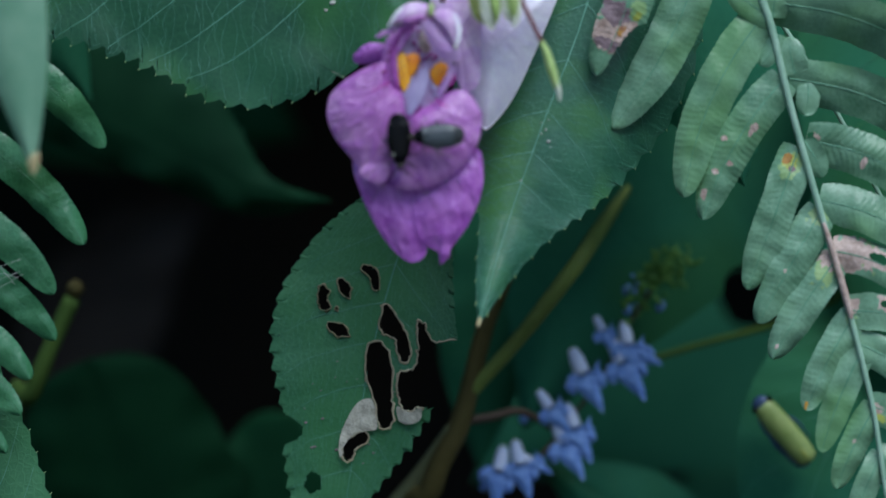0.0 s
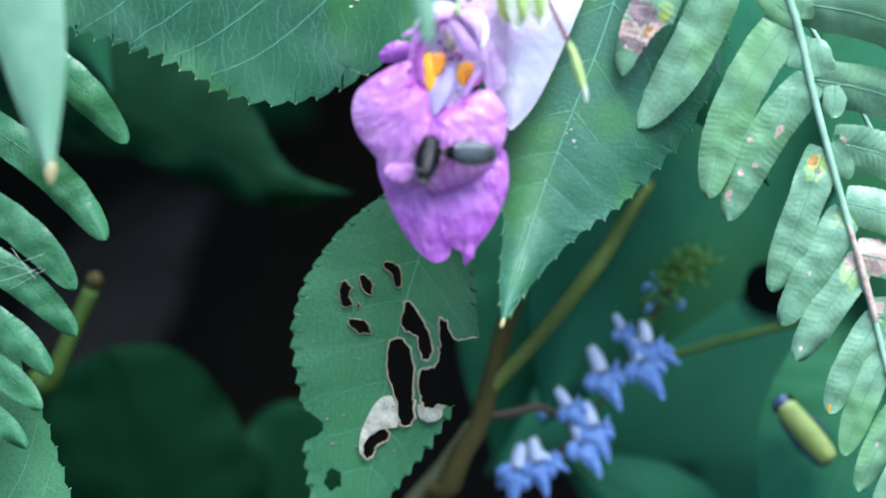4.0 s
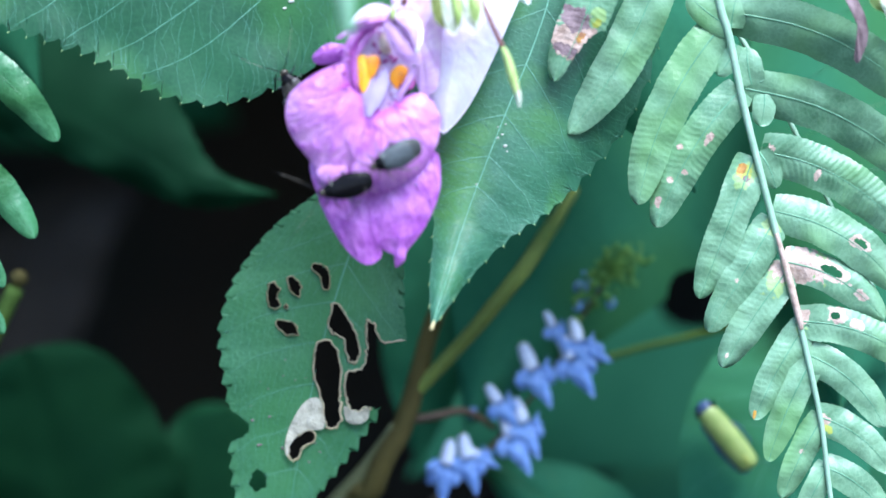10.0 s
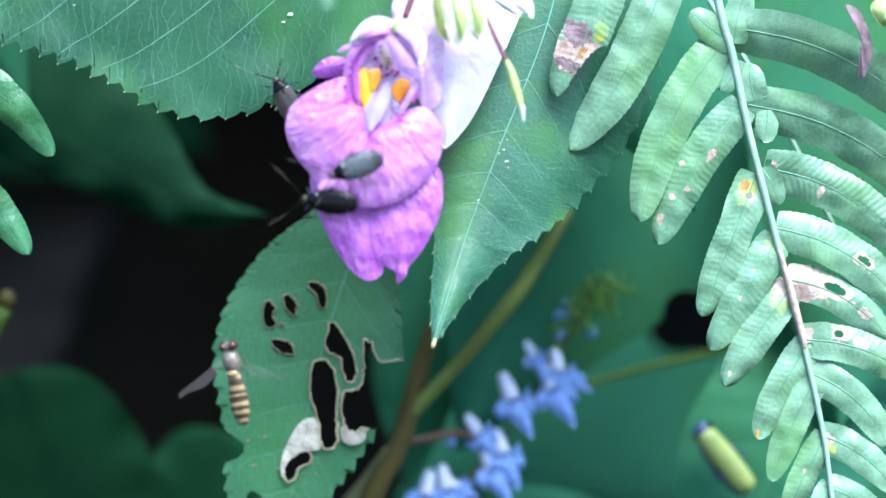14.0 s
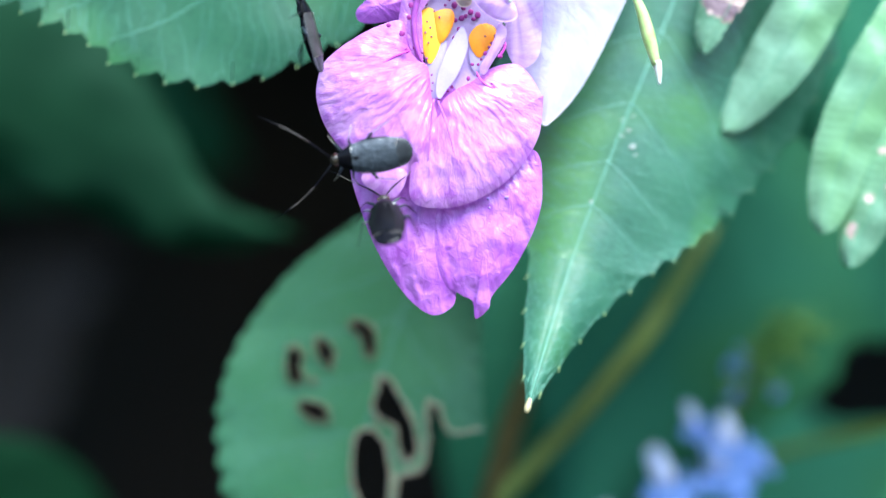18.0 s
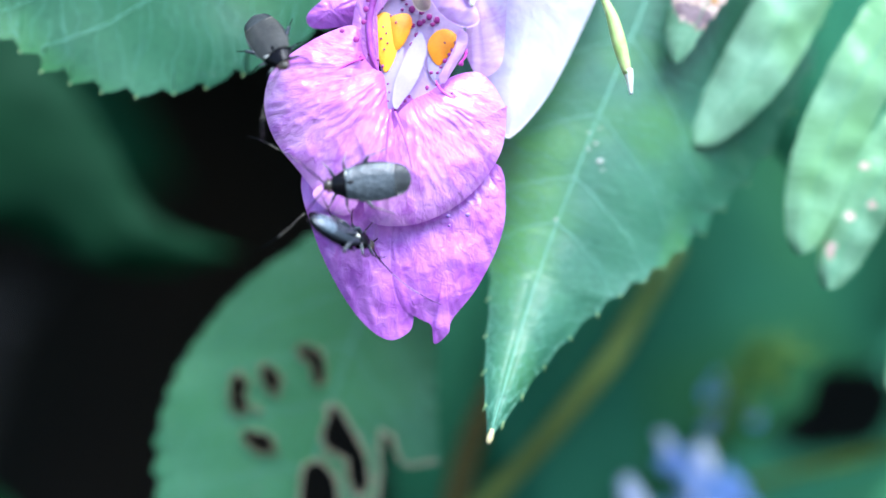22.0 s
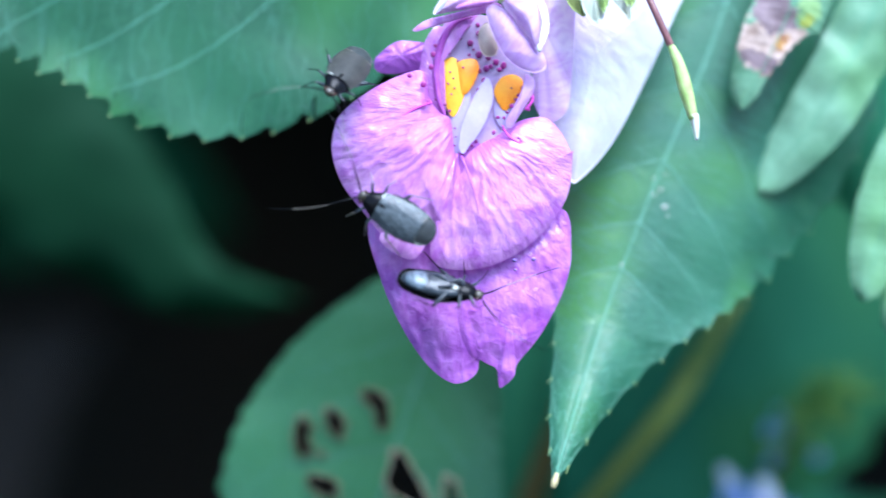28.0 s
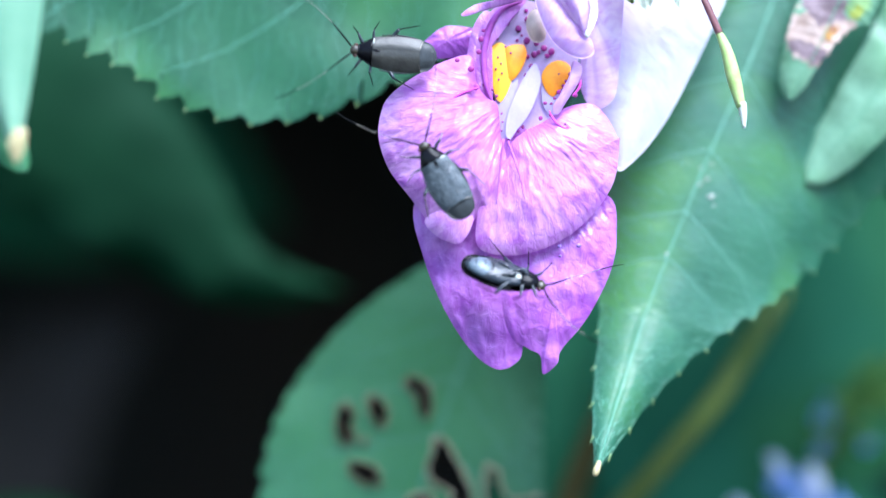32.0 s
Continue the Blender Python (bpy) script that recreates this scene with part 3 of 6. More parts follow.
def specks(parent, sheet, spots, mat=None, size=0.27):
    for s, r, k in spots:
        c = sheet.spot(s, r, 0.12)
        v, f = egg(c, ((size * k * MM, 0, 0), (0, 0.06 * MM, 0), (0.2 * size * k * MM, 0, size * k * 0.7 * MM)), 7, 5)
        mesh_part("speck", v, f, mat or SPECK, parent)


def tooth_tips(parent, sheet):
    """The pale bristle at the end of each tooth of a leaf's margin."""
    verts, faces = [], []
    for side in (-1, 1):
        for k in range(1, sheet.teeth):
            s = (k + 0.82 - (0.37 if side > 0 else 0)) / sheet.teeth
            if 0.02 < s < 0.97:
                root, tip, in_ = sheet.spot(s, side, 0.05), sheet.spot(min(s + 0.004, 0.99), side, 0.05), sheet.spot(s, side * 0.9)
                out = (root - in_).normalized() * 0.38 * MM + (tip - root).normalized() * 0.2 * MM
                v, f = tube([tuple(root - out * 0.8), tuple(root + out * 0.3), tuple(root + out)], [0.09 * MM, 0.07 * MM, 0.03 * MM], 5, 2)
                faces += [tuple(len(verts) + a for a in q) for q in f]
                verts += v
    mesh_part("tooth_tip", verts, faces, HALO, parent, "pale bristles at the tips of the teeth")


right_sheet = Sheet([(28, 62), (23, 36), (14.6, 14.8), (9.6, 2.0), (4.6, -13.4)], [4, 12, 17.3, 17.6, 14.6, 11.2, 6.9, 2.6, 0], [3, 14, 17, 17, 13, 9, 4.6, 2.3, 0],
                    [16, 13.5, 11, 9, 3.9], cup=lambda s, r: 1.5 + 18 * max(0, 0.74 - s) if r < 0 else 1.5 + 9 * max(0, 0.8 - s), quilt=0.16, veins=11, lean=0.16, teeth=22, bite=1.55, wave=1.0, calm=0.55)
right_leaf = leaf("leaf", right_sheet, "drooping green toothed leaf with a pointed tip", LEAF_PALE, VEIN_PALE, 420, 26, 0.11, mid_rib=0.22)
v, f = rungs(right_sheet, 0.04, 5)
mesh_part("cross_vein", v, f, VEIN, right_leaf, "fine pale cross veins")
specks(right_leaf, right_sheet, [(0.49, -0.05, 0.8), (0.51, -0.12, 1.2), (0.47, -0.04, 0.6), (0.48, 0.02, 0.45), (0.5, -0.02, 0.7), (0.63, 0.02, 0.7), (0.46, 0.42, 0.7), (0.52, -0.16, 0.5)])

upper_sheet = Sheet([(2, 50), (-25, 50), (-48, 50), (-72, 46), (-98, 36)], [15, 29.2, 21.0, 11.4, 0], [11, 25, 22, 12, 0],
                    [13, 12.5, 12.5, 13, 15], cup=-1.5, quilt=0.4, veins=9, lean=0.23, teeth=32, bite=2.7, hook=0.42, wave=1.2, shift=-0.55)
upper_leaf = leaf("leaf", upper_sheet, "broad dark green leaf with sharply toothed margin", LEAF, VEIN_PALE, 720, 28, 0.16, bend=0.1)
v, f = rungs(upper_sheet, 0.055, 3, 95)
mesh_part("cross_vein", v, f, VEIN_FINE, upper_leaf, "fine pale cross veins")
specks(upper_leaf, upper_sheet, [(0.168, -0.57, 1.7), (0.176, -0.6, 1.1), (0.5, -0.62, 0.6), (0.43, -0.35, 0.5)])
tooth_tips(upper_leaf, upper_sheet)
tooth_tips(right_leaf, right_sheet)
v, f = tube([tuple(right_sheet.spot(0.965, 0, 0.1)), tuple(right_sheet.spot(0.985, 0, 0.1)), tuple(right_sheet.spot(1.0, 0, 0.1))], [0.2 * MM, 0.36 * MM, 0.2 * MM], 8, 3)
mesh_part("leaf_tip", v, f, RUST_PALE, right_leaf, "yellowish callus at the leaf's tip")

# ---- the leaf eaten through by insects ----
holed_sheet = Sheet([(-3.5, 8), (-8.2, -4), (-12, -16), (-15, -29), (-17.5, -42), (-19, -54)], [5, 8.9, 12.6, 8.7, 2.5, 0], [4.5, 13, 15.8, 11.6, 8, 0],
                    [25, 26, 26, 26.3, 27, 28], cup=0.6, quilt=0.1, veins=10, lean=0.12, teeth=27, bite=1.5, wave=0.9)


def round_hole(x, z, w, h, lean=0.0, dent=0.15):
    pts = []
    for k in range(9):
        a = k / 9 * math.tau
        r = 1 + dent * noise.noise((x + math.cos(a), z + math.sin(a), 3.0)) * 2
        u, v = w * r * math.cos(a), h * r * math.sin(a)
        pts.append((x + u * math.cos(lean) - v * math.sin(lean), z + u * math.sin(lean) + v * math.cos(lean)))
    return pts


HOLES = [[(-20.3, -7.4), (-19.4, -6.8), (-18.5, -7.7), (-19.1, -9.1), (-18.6, -10.4), (-19.6, -10.9), (-20.5, -9.5)], [(-17.2, -6.0), (-16.3, -6.1), (-15.2, -7.6), (-15.8, -8.9), (-16.9, -7.9)],
         [(-13.5, -4.4), (-11.9, -4.3), (-10.9, -5.5), (-11.0, -7.8), (-11.9, -7.7), (-12.2, -6.1)], [(-19.2, -12.7), (-17.2, -12.7), (-15.9, -13.8), (-16.1, -14.9), (-18.1, -14.6)]]
HOLES += [round_hole(-17.6, -10.5, 0.36, 0.28),
         [(-10.0, -10.3), (-8.5, -11.8), (-7.0, -14.8), (-6.4, -17.9), (-7.4, -19.3), (-8.4, -17.9), (-8.7, -15.9), (-10.4, -14.5), (-11.1, -13.5)],
         [(-12.2, -15.9), (-10.6, -16.3), (-9.4, -19.6), (-9.5, -24.8), (-9.7, -28.8), (-11.6, -29.0), (-12.1, -25.7), (-13.3, -21.3), (-13.4, -17.8)],
         [(-13.7, -29.6), (-15.4, -30.1), (-17.1, -31.5), (-17.5, -33.0), (-16.7, -34.5), (-15.8, -33.3), (-15.1, -32.0), (-13.8, -31.5)]]
BITE = [(-5.3, -13.5), (-4.2, -13.4), (-2.9, -16.2), (1.5, -16.5), (3.2, -23.2), (-2.5, -26.2), (-5.6, -26.4), (-7.7, -26.6), (-8.6, -24.1), (-8.2, -20.8), (-5.9, -20.3), (-5.1, -17.0)]
NOTCH = [[(-23.4, -29.4), (-26.0, -31.2), (-30, -31.2), (-30, -25.5), (-26.2, -26.6), (-24.2, -27.8)], [(-23.0, -36.0), (-21.4, -36.2), (-21.0, -38.1), (-22.6, -39.0), (-23.6, -37.6)]]


def nibbled(line):
    """The same line, uneven as chewed tissue."""
    return [(x + 0.45 * noise.noise((x * 1.3, z * 1.3, 2.0)) + 0.14 * noise.noise((x * 4, z * 4, 6.0)), z + 0.45 * noise.noise((x * 1.3, z * 1.3, 12.0)) + 0.14 * noise.noise((x * 4, z * 4, 16.0))) for x, z in line]


GAPS = [nibbled(ring_points(h, 56)) for h in HOLES + NOTCH] + [nibbled(ring_points(BITE, 100))]

BOUNDS = [(min(p[0] for p in h), max(p[0] for p in h), min(p[1] for p in h), max(p[1] for p in h)) for h in GAPS]


def uneaten(p):
    x, z = p.x / MM, (p.z - BASE) / MM
    return not any(x0 < x < x1 and z0 < z < z1 and inside(h, x, z) for h, (x0, x1, z0, z1) in zip(GAPS, BOUNDS))


holed_leaf = leaf("leaf", holed_sheet, "green toothed leaf eaten full of holes with dry rims", LEAF_EATEN, VEIN, 260, 130, 0.13, uneaten, 0.3, minor=0.034)


def ring_band(line, inner, outer, depth):
    n = len(line)
    c = np.mean(line, axis=0)
    verts, faces = [], []
    for k in range(n):
        a, b = np.array(line[k - 1]), np.array(line[(k + 1) % n])
        t = (b - a) / max(np.hypot(*(b - a)), 1e-9)
        nrm = np.array([t[1], -t[0]])
        j = 0.12 * noise.noise((line[k][0] * 2, line[k][1] * 2, 1.0))
        for off, dy in ((-inner, 0.35), (0.02, -0.06), (outer * (0.55 + 1.2 * abs(noise.noise((line[k][0] * 0.9, line[k][1] * 0.9, 4.0)))) + j, 0.3)):
            p = np.array(line[k]) + nrm * off
            verts.append(at(p[0], depth + dy, p[1]))
    for k in range(n):
        for j in range(2):
            a, b = k * 3 + j, ((k + 1) % n) * 3 + j
            faces.append((a, b, b + 1, a + 1))
    return verts, faces


for number, h in enumerate(GAPS):
    area = sum(h[i][0] * h[(i + 1) % len(h)][1] - h[(i + 1) % len(h)][0] * h[i][1] for i in range(len(h)))
    line = h if area > 0 else h[::-1]
    if number >= len(HOLES) and number < len(GAPS) - 1:
        continue
    if number == len(GAPS) - 1:
        line = [p for p in line if p[0] < 0.9]
    small = number < 5
    v, f = ring_band(line, 0.05, 0.18, 25.6) if small else ring_band(line, 0.08, 0.3, 25.6)
    if number == len(GAPS) - 1:
        f = [q for q in f if max((v[a] - v[b]).length for a in q for b in q) < 1.6 * MM and not any(v[a].x > -0.0045 and v[a].z < BASE - 0.02 for a in q)]
    mesh_part("hole_rim", v, f, DRY_EDGE if small else DRY_RIM, holed_leaf, "thin brown rim of a small hole" if small else "dry cream rim of an eaten hole")
for pts in ([(-15.5, -25.9), (-13.8, -24.6), (-12.4, -25.1), (-11.9, -29.0), (-13.5, -29.6), (-15.6, -30.1), (-17.2, -31.5), (-17.8, -33.6), (-18.0, -31.7), (-17.3, -29.1)], [(-8.8, -25.9), (-6.9, -26.9), (-5.1, -26.2), (-5.3, -28.1), (-7.2, -28.8), (-8.6, -28.1)]):
    v, f = lobe(pts, 25.65, dome=0.15, wig=0.25)
    f = [q for q in f if uneaten(sum((v[k] for k in q), Vector()) / len(q))]
    mesh_part("dry_patch", v, f, DRY_PALE, holed_leaf, "bleached papery patch")

grub = random.Random(4)
spots = [(grub.uniform(0.45, 0.68), grub.uniform(-0.55, 0.85), grub.uniform(0.5, 1.3)) for k in range(26)]
specks(holed_leaf, holed_sheet, [p for p in spots if uneaten(holed_sheet.spot(p[0], p[1]))], DRY_BROWN, 0.22)

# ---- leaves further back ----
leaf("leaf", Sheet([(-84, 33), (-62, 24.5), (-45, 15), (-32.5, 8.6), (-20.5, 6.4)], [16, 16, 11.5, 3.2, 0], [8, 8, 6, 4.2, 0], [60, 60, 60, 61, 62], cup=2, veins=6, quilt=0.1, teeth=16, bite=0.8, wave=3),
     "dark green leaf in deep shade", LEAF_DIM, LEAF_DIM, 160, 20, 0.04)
# added to give the dim brown band far back
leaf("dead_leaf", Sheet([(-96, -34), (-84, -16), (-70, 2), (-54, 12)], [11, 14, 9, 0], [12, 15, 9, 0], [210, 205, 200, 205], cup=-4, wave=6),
     "brown leaf added for a dim brown band, coloured dark for shade", DRY_SHADED, DRY_SHADED, 40, 12, 0.3)


def blunt(w):
    return lambda s: w * (0.55 + 0.45 * min(1, s * 2)) * math.sqrt(max(0.0, 1 - max(0, (s - 0.55) / 0.45) ** 2.5))


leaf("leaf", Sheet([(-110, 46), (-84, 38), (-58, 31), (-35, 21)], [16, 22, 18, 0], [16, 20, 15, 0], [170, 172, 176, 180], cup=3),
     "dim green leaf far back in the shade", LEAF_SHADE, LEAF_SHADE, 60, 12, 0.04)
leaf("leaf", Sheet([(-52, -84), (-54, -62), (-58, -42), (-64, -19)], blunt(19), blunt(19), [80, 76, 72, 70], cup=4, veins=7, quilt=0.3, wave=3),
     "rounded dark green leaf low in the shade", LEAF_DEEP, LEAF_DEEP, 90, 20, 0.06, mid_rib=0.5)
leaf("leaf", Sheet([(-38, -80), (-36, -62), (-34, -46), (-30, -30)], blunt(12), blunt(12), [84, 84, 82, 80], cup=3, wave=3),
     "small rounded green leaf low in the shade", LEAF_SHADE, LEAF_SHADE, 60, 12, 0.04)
low_sheet = Sheet([(-74, -82), (-76.2, -52), (-79.5, -22), (-86.5, 12)], [15, 16, 12, 0], [15, 16.5, 12, 0], [22, 19, 17, 18], cup=1.0, veins=10, quilt=0.25, teeth=28, bite=1.4, hook=0.45)
low_leaf = leaf("leaf", low_sheet, "green toothed leaf under the fern", LEAF_EATEN, VEIN_PALE, 300, 18, 0.14)
tooth_tips(low_leaf, low_sheet)


def gap(x0, z0, a, b):
    return lambda p: ((p.x / MM - x0) / a) ** 2 + (((p.z - BASE) / MM - z0) / b) ** 2 > 1 + 0.35 * noise.noise((p.x * 150, p.z * 150, 1.0))


leaf("leaf", Sheet([(58, 48), (42.5, 25), (27, 2), (10, -33)], [15, 25, 23, 0], [15, 25, 21, 0], [66, 60, 57.5, 57], cup=3, veins=9, quilt=0.15),
     "large blue-green leaf in shade behind the flowers", LEAF_BACK, LEAF_BACK, 300, 160, 0.04, keep=gap(48.0, -11.8, 3.9, 5.2))
leaf("leaf", Sheet([(100, -6), (68, -12), (36, -24), (0, -46)], [14, 26, 24, 0], [14, 26, 24, 0], [120, 118, 114, 110], cup=3),
     "wide green leaf deep in the shade", LEAF_BACK, LEAF_BACK, 200, 120, 0.04, keep=gap(56.5, -12.8, 10.0, 7.0))
leaf("leaf", Sheet([(11.0, 13.2), (8.1, 1.7), (5.7, -9.8), (4.3, -23.3), (2.2, -40.6)], [7, 7, 7, 6.5, 0], [6, 8, 8, 8, 0], [74, 73, 72, 72, 74], cup=1, wave=2),
     "dim green leaf behind the stem", LEAF_MID, LEAF_MID, 80, 16, 0.04)
leaf("leaf", Sheet([(74, -8), (66, -24), (58, -40), (48, -66)], [8, 15, 14, 0], [8, 14, 14, 0], [60, 52, 49, 52], cup=2, veins=8, quilt=0.4, teeth=22, bite=0.8),
     "broad green leaf carrying a leafhopper", LEAF_BACK, VEIN, 160, 16, 0.1)
leaf("leaf", Sheet([(120, -30), (88, -44), (58, -56), (24, -64)], [16, 26, 22, 0], [16, 26, 20, 0], [140, 138, 134, 130], cup=3, wave=4),
     "wide green leaf low in the shade", LEAF_BACK, LEAF_BACK, 60, 14, 0.04)
leaf("leaf", Sheet([(46, -84), (38, -66), (28, -50), (12, -38)], [8, 14, 10, 0], [8, 12, 10, 0], [80, 74, 70, 68], cup=3, veins=7, quilt=0.4),
     "low green leaf with a pale midrib", LEAF_BACK, LEAF_PALE, 70, 14, 0.2)
leaf("leaf", Sheet([(-80, 60), (-72, 48), (-66, 38), (-58, 24)], [8, 10, 8, 0], [8, 10, 8, 0], [48, 46, 46, 48], cup=2),
     "blue-green leaf in half shade", LEAF_MID, LEAF_MID, 60, 12, 0.04)
leaf("leaf", Sheet([(92, 66), (86, 40), (78, 10), (70, -30)], [16, 28, 26, 0], [16, 26, 22, 0], [46, 44, 42, 44], cup=3, veins=9, quilt=0.15, teeth=24, bite=0.9),
     "large green leaf behind the fern", LEAF_BACK, LEAF_PALE, 110, 16, 0.2)
leaf("leaf", Sheet([(30, 74), (34, 52), (40, 30), (46, 6)], [10, 17, 14, 0], [10, 17, 14, 0], [34, 32, 30, 30], cup=2, veins=9, quilt=0.15, teeth=24, bite=0.9),
     "green leaf in shade between fern and flower", LEAF_BACK, LEAF_BACK, 110, 16, 0.04)


# ---- ferns ----
def pinna(parent, base, tip, half, depth, bend, mat, patches=(), cuts=(), reach=1.0, tilt=0.0, quilt=0.012):
    """One leaflet; patches (s, r, length, width, material) are stained stretches, cuts are holes."""
    (x0, z0), (x1, z1) = base, tip
    length = math.hypot(x1 - x0, z1 - z0)
    x0, z0 = x0 - (x1 - x0) / length * reach, z0 - (z1 - z0) / length * reach
    length += reach
    n = max(5, int(length / 0.9))
    nx, nz = -(z1 - z0) / length, (x1 - x0) / length
    a = [(x0 + (x1 - x0) * s + nx * bend * length * 4 * s * (1 - s), z0 + (z1 - z0) * s + nz * bend * length * 4 * s * (1 - s)) for s in (0, 0.25, 0.5, 0.75, 1)]

    def wid(s):
        end = max(0.0, 1 - ((s - 0.55) / 0.45) ** 2.4) ** 0.65 if s > 0.55 else 1.0
        return half * end * (1.0 - 0.06 * s) * (0.72 + 0.28 * min(1, math.sqrt(s * 6))) * (1 + 0.014 * math.sin(s * n * math.tau) + 0.05 * noise.noise((s * length * 0.5, base[0], base[1])))
    rise = min(0.8, 0.035 * length)
    sh = Sheet(a, wid, wid, [depth, depth - rise, depth - 0.8 * rise, depth], cup=0.18 * half, quilt=quilt * half, veins=n, lean=0.08, wave=1.3, wig=0.35, tilt=tilt)
    rows, cols = n * (9 if patches else 5), 26 if patches else 14
    v, f = sh.grid(rows, cols)

    def where(q):
        return (q[0] // (cols + 1) + 0.5) / rows, (q[0] % (cols + 1) + 0.5) / (cols / 2) - 1
    if cuts:
        f = [q for q in f if not any((where(q)[0] - s) ** 2 / l ** 2 + (where(q)[1] - r) ** 2 / w ** 2 < 1 for s, r, l, w in cuts)]
    blade = mesh_part("pinna", v, f, mat, parent)
    mats = [mat]
    for s0, r0, l, w, pm in patches:
        if pm not in mats:
            mats.append(pm)
            blade.data.materials.append(pm)
        for poly, q in zip(blade.data.polygons, f):
            s, r = where(q)
            d = math.hypot((s - s0) * length / l, (r - r0) * half / w)
            if d < 1 + 0.55 * noise.noise((s * length * 1.1, r * half * 1.1, s0 * 7 + base[0])) + 0.12 * noise.noise((s * length * 2.2, r * half * 2.2, 2.0)):
                poly.material_index = mats.index(pm)
    v, f = Sheet(a, wid, wid, sh.depth, cup=0.18 * half, wig=0.35, tilt=tilt).ribs(0.16, mid_width=0.22, lift=0.03)
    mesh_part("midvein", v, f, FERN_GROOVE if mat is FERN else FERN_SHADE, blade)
    return sh


fern = thing("fern_frond", at(47.7, 13, 36.3), "green fern frond with rows of leaflets and dry pink patches", "fern")
RACHIS_LINE = [(42, 13, 66)] + [(x, 13, z) for x, z in [(47.7, 36.3), (49.5, 29.5), (51.9, 17.7), (55.2, 4.2), (57.3, -4.2), (60.2, -16.1), (62.6, -27.9), (63.8, -38.0)]] + [(66, 13, -56)]
tube_part("rachis", RACHIS_LINE, [0.65, 0.5, 0.35], RACHIS, fern, "pale green stalk of the frond", 8, 4)
v, f = tube([tuple(at(x, 12.7, z)) for x, z in [(56.2, -0.0), (57.4, -4.2), (59.5, -12.7), (59.8, -14.4)]], [0.3 * MM, 0.55 * MM, 0.3 * MM])
mesh_part("dry_stalk", v, f, DRY, fern, "brown scarred stretch of the stalk")
LEFT_BASE = [(31.4, 42.5), (40.1, 42.8), (47.8, 29.9), (50.7, 20.7), (52.7, 10.5), (55.6, 1.2), (57.7, -5.9), (60.2, -14.4), (61.0, -19.9), (62.6, -28.3), (63.4, -35.5)]
LEFT_TIP = [(23.3, 22.9), (25.5, 15.2), (35.7, 4.5), (38.4, 1.1), (44.7, -9.6), (46.0, -14.6), (48.0, -20.0), (52.7, -27.8), (54.8, -34.1), (56.8, -39.7), (59.2, -44.7)]
LEFT_HALF = [3.7, 3.6, 3.4, 3.1, 2.9, 2.8, 2.7, 2.5, 2.3, 2.2, 2.0]
LEFT_SPOT = {0: [(0.5, -0.5, 1.4, 1.2, HALO), (0.54, -0.55, 0.7, 0.6, YELLOWED), (0.7, 0.1, 3.0, 3.6, DRY), (0.57, 0.35, 1.9, 2.4, DRY_BROWN), (0.78, 0.3, 0.8, 2.6, DRY_BROWN), (0.67, -0.15, 0.9, 0.6, RUST)],
             3: [(0.36, -0.35, 1.2, 0.55, DRY), (0.7, 0.3, 0.5, 0.5, DRY), (0.84, 0.5, 0.8, 0.7, DRY), (0.62, -0.2, 0.4, 0.4, DRY), (0.5, 0.6, 0.4, 0.4, DRY)],
             4: [(0.14, 0.1, 2.0, 1.6, HALO), (0.13, 0.2, 1.2, 1.1, YELLOWED), (0.11, 0.4, 0.9, 0.6, RUST), (0.17, 0.0, 0.5, 0.5, DRY_BROWN)],
             5: [(0.06, 0.0, 1.8, 1.6, HALO), (0.55, 0.1, 0.3, 0.3, DRY)], 6: [(0.12, 0.1, 2.6, 1.6, HALO), (0.05, 0.2, 1.9, 1.9, DRY), (0.88, 0.2, 0.4, 0.4, DRY)],
             7: [(0.96, 0.2, 0.9, 0.9, RUST), (0.1, 0, 1, 1, HALO)], 9: [(0.45, 0.1, 0.35, 0.3, DRY)]}
LEFT_BEND = [0.03, 0.06, -0.07, -0.06, 0.0, 0.0, -0.02, -0.03, -0.03, -0.03, -0.03]
LEFT_CUTS = {0: [(0.82, -0.95, 0.25, 0.62)]}
for k in range(11):
    pinna(fern, LEFT_BASE[k], LEFT_TIP[k], LEFT_HALF[k], 13.5 if k else 9.6, LEFT_BEND[k], FERN, LEFT_SPOT.get(k, ()), LEFT_CUTS.get(k, ()))
RIGHT_BASE = [(51.2, 32.4), (52.8, 21.1), (54.9, 11.8), (56.5, 2.9), (58.1, -4.7), (59.8, -13.5), (61.0, -18.6), (62.6, -27.9), (63.4, -35.5)]
RIGHT_TIP = [(80.6, 16.3), (80.6, 4.9), (75.9, -1.0), (75.0, -9.0), (72.4, -13.2), (78.7, -21.3), (72.3, -29.2), (73.1, -36.0), (72.3, -42.7)]
RIGHT_HALF = [3.6, 3.5, 3.4, 3.2, 2.8, 2.8, 2.6, 2.5, 2.4]
RIGHT_SPOT = {2: [(0.05, -0.2, 1.1, 0.9, DRY), (0.35, 0.3, 0.5, 0.9, DRY), (0.97, 0.0, 1.0, 1.2, DRY)], 3: [(0.6, -0.2, 1.9, 1.0, DRY), (0.98, 0, 0.9, 0.8, DRY)],
              4: [(0.2, 0.0, 3.2, 2.6, HALO), (0.13, 0.0, 3.8, 3.0, DRY), (0.4, -0.25, 2.8, 1.4, DRY), (0.72, 0.0, 1.1, 0.8, DRY)],
              5: [(0.06, -0.2, 1.0, 1.7, DRY), (0.27, -0.5, 1.2, 1.3, DRY), (0.42, -0.3, 1.4, 0.8, DRY)], 7: [(0.12, 0.1, 0.8, 0.9, DRY), (0.18, 0.5, 0.7, 0.6, YELLOWED)]}
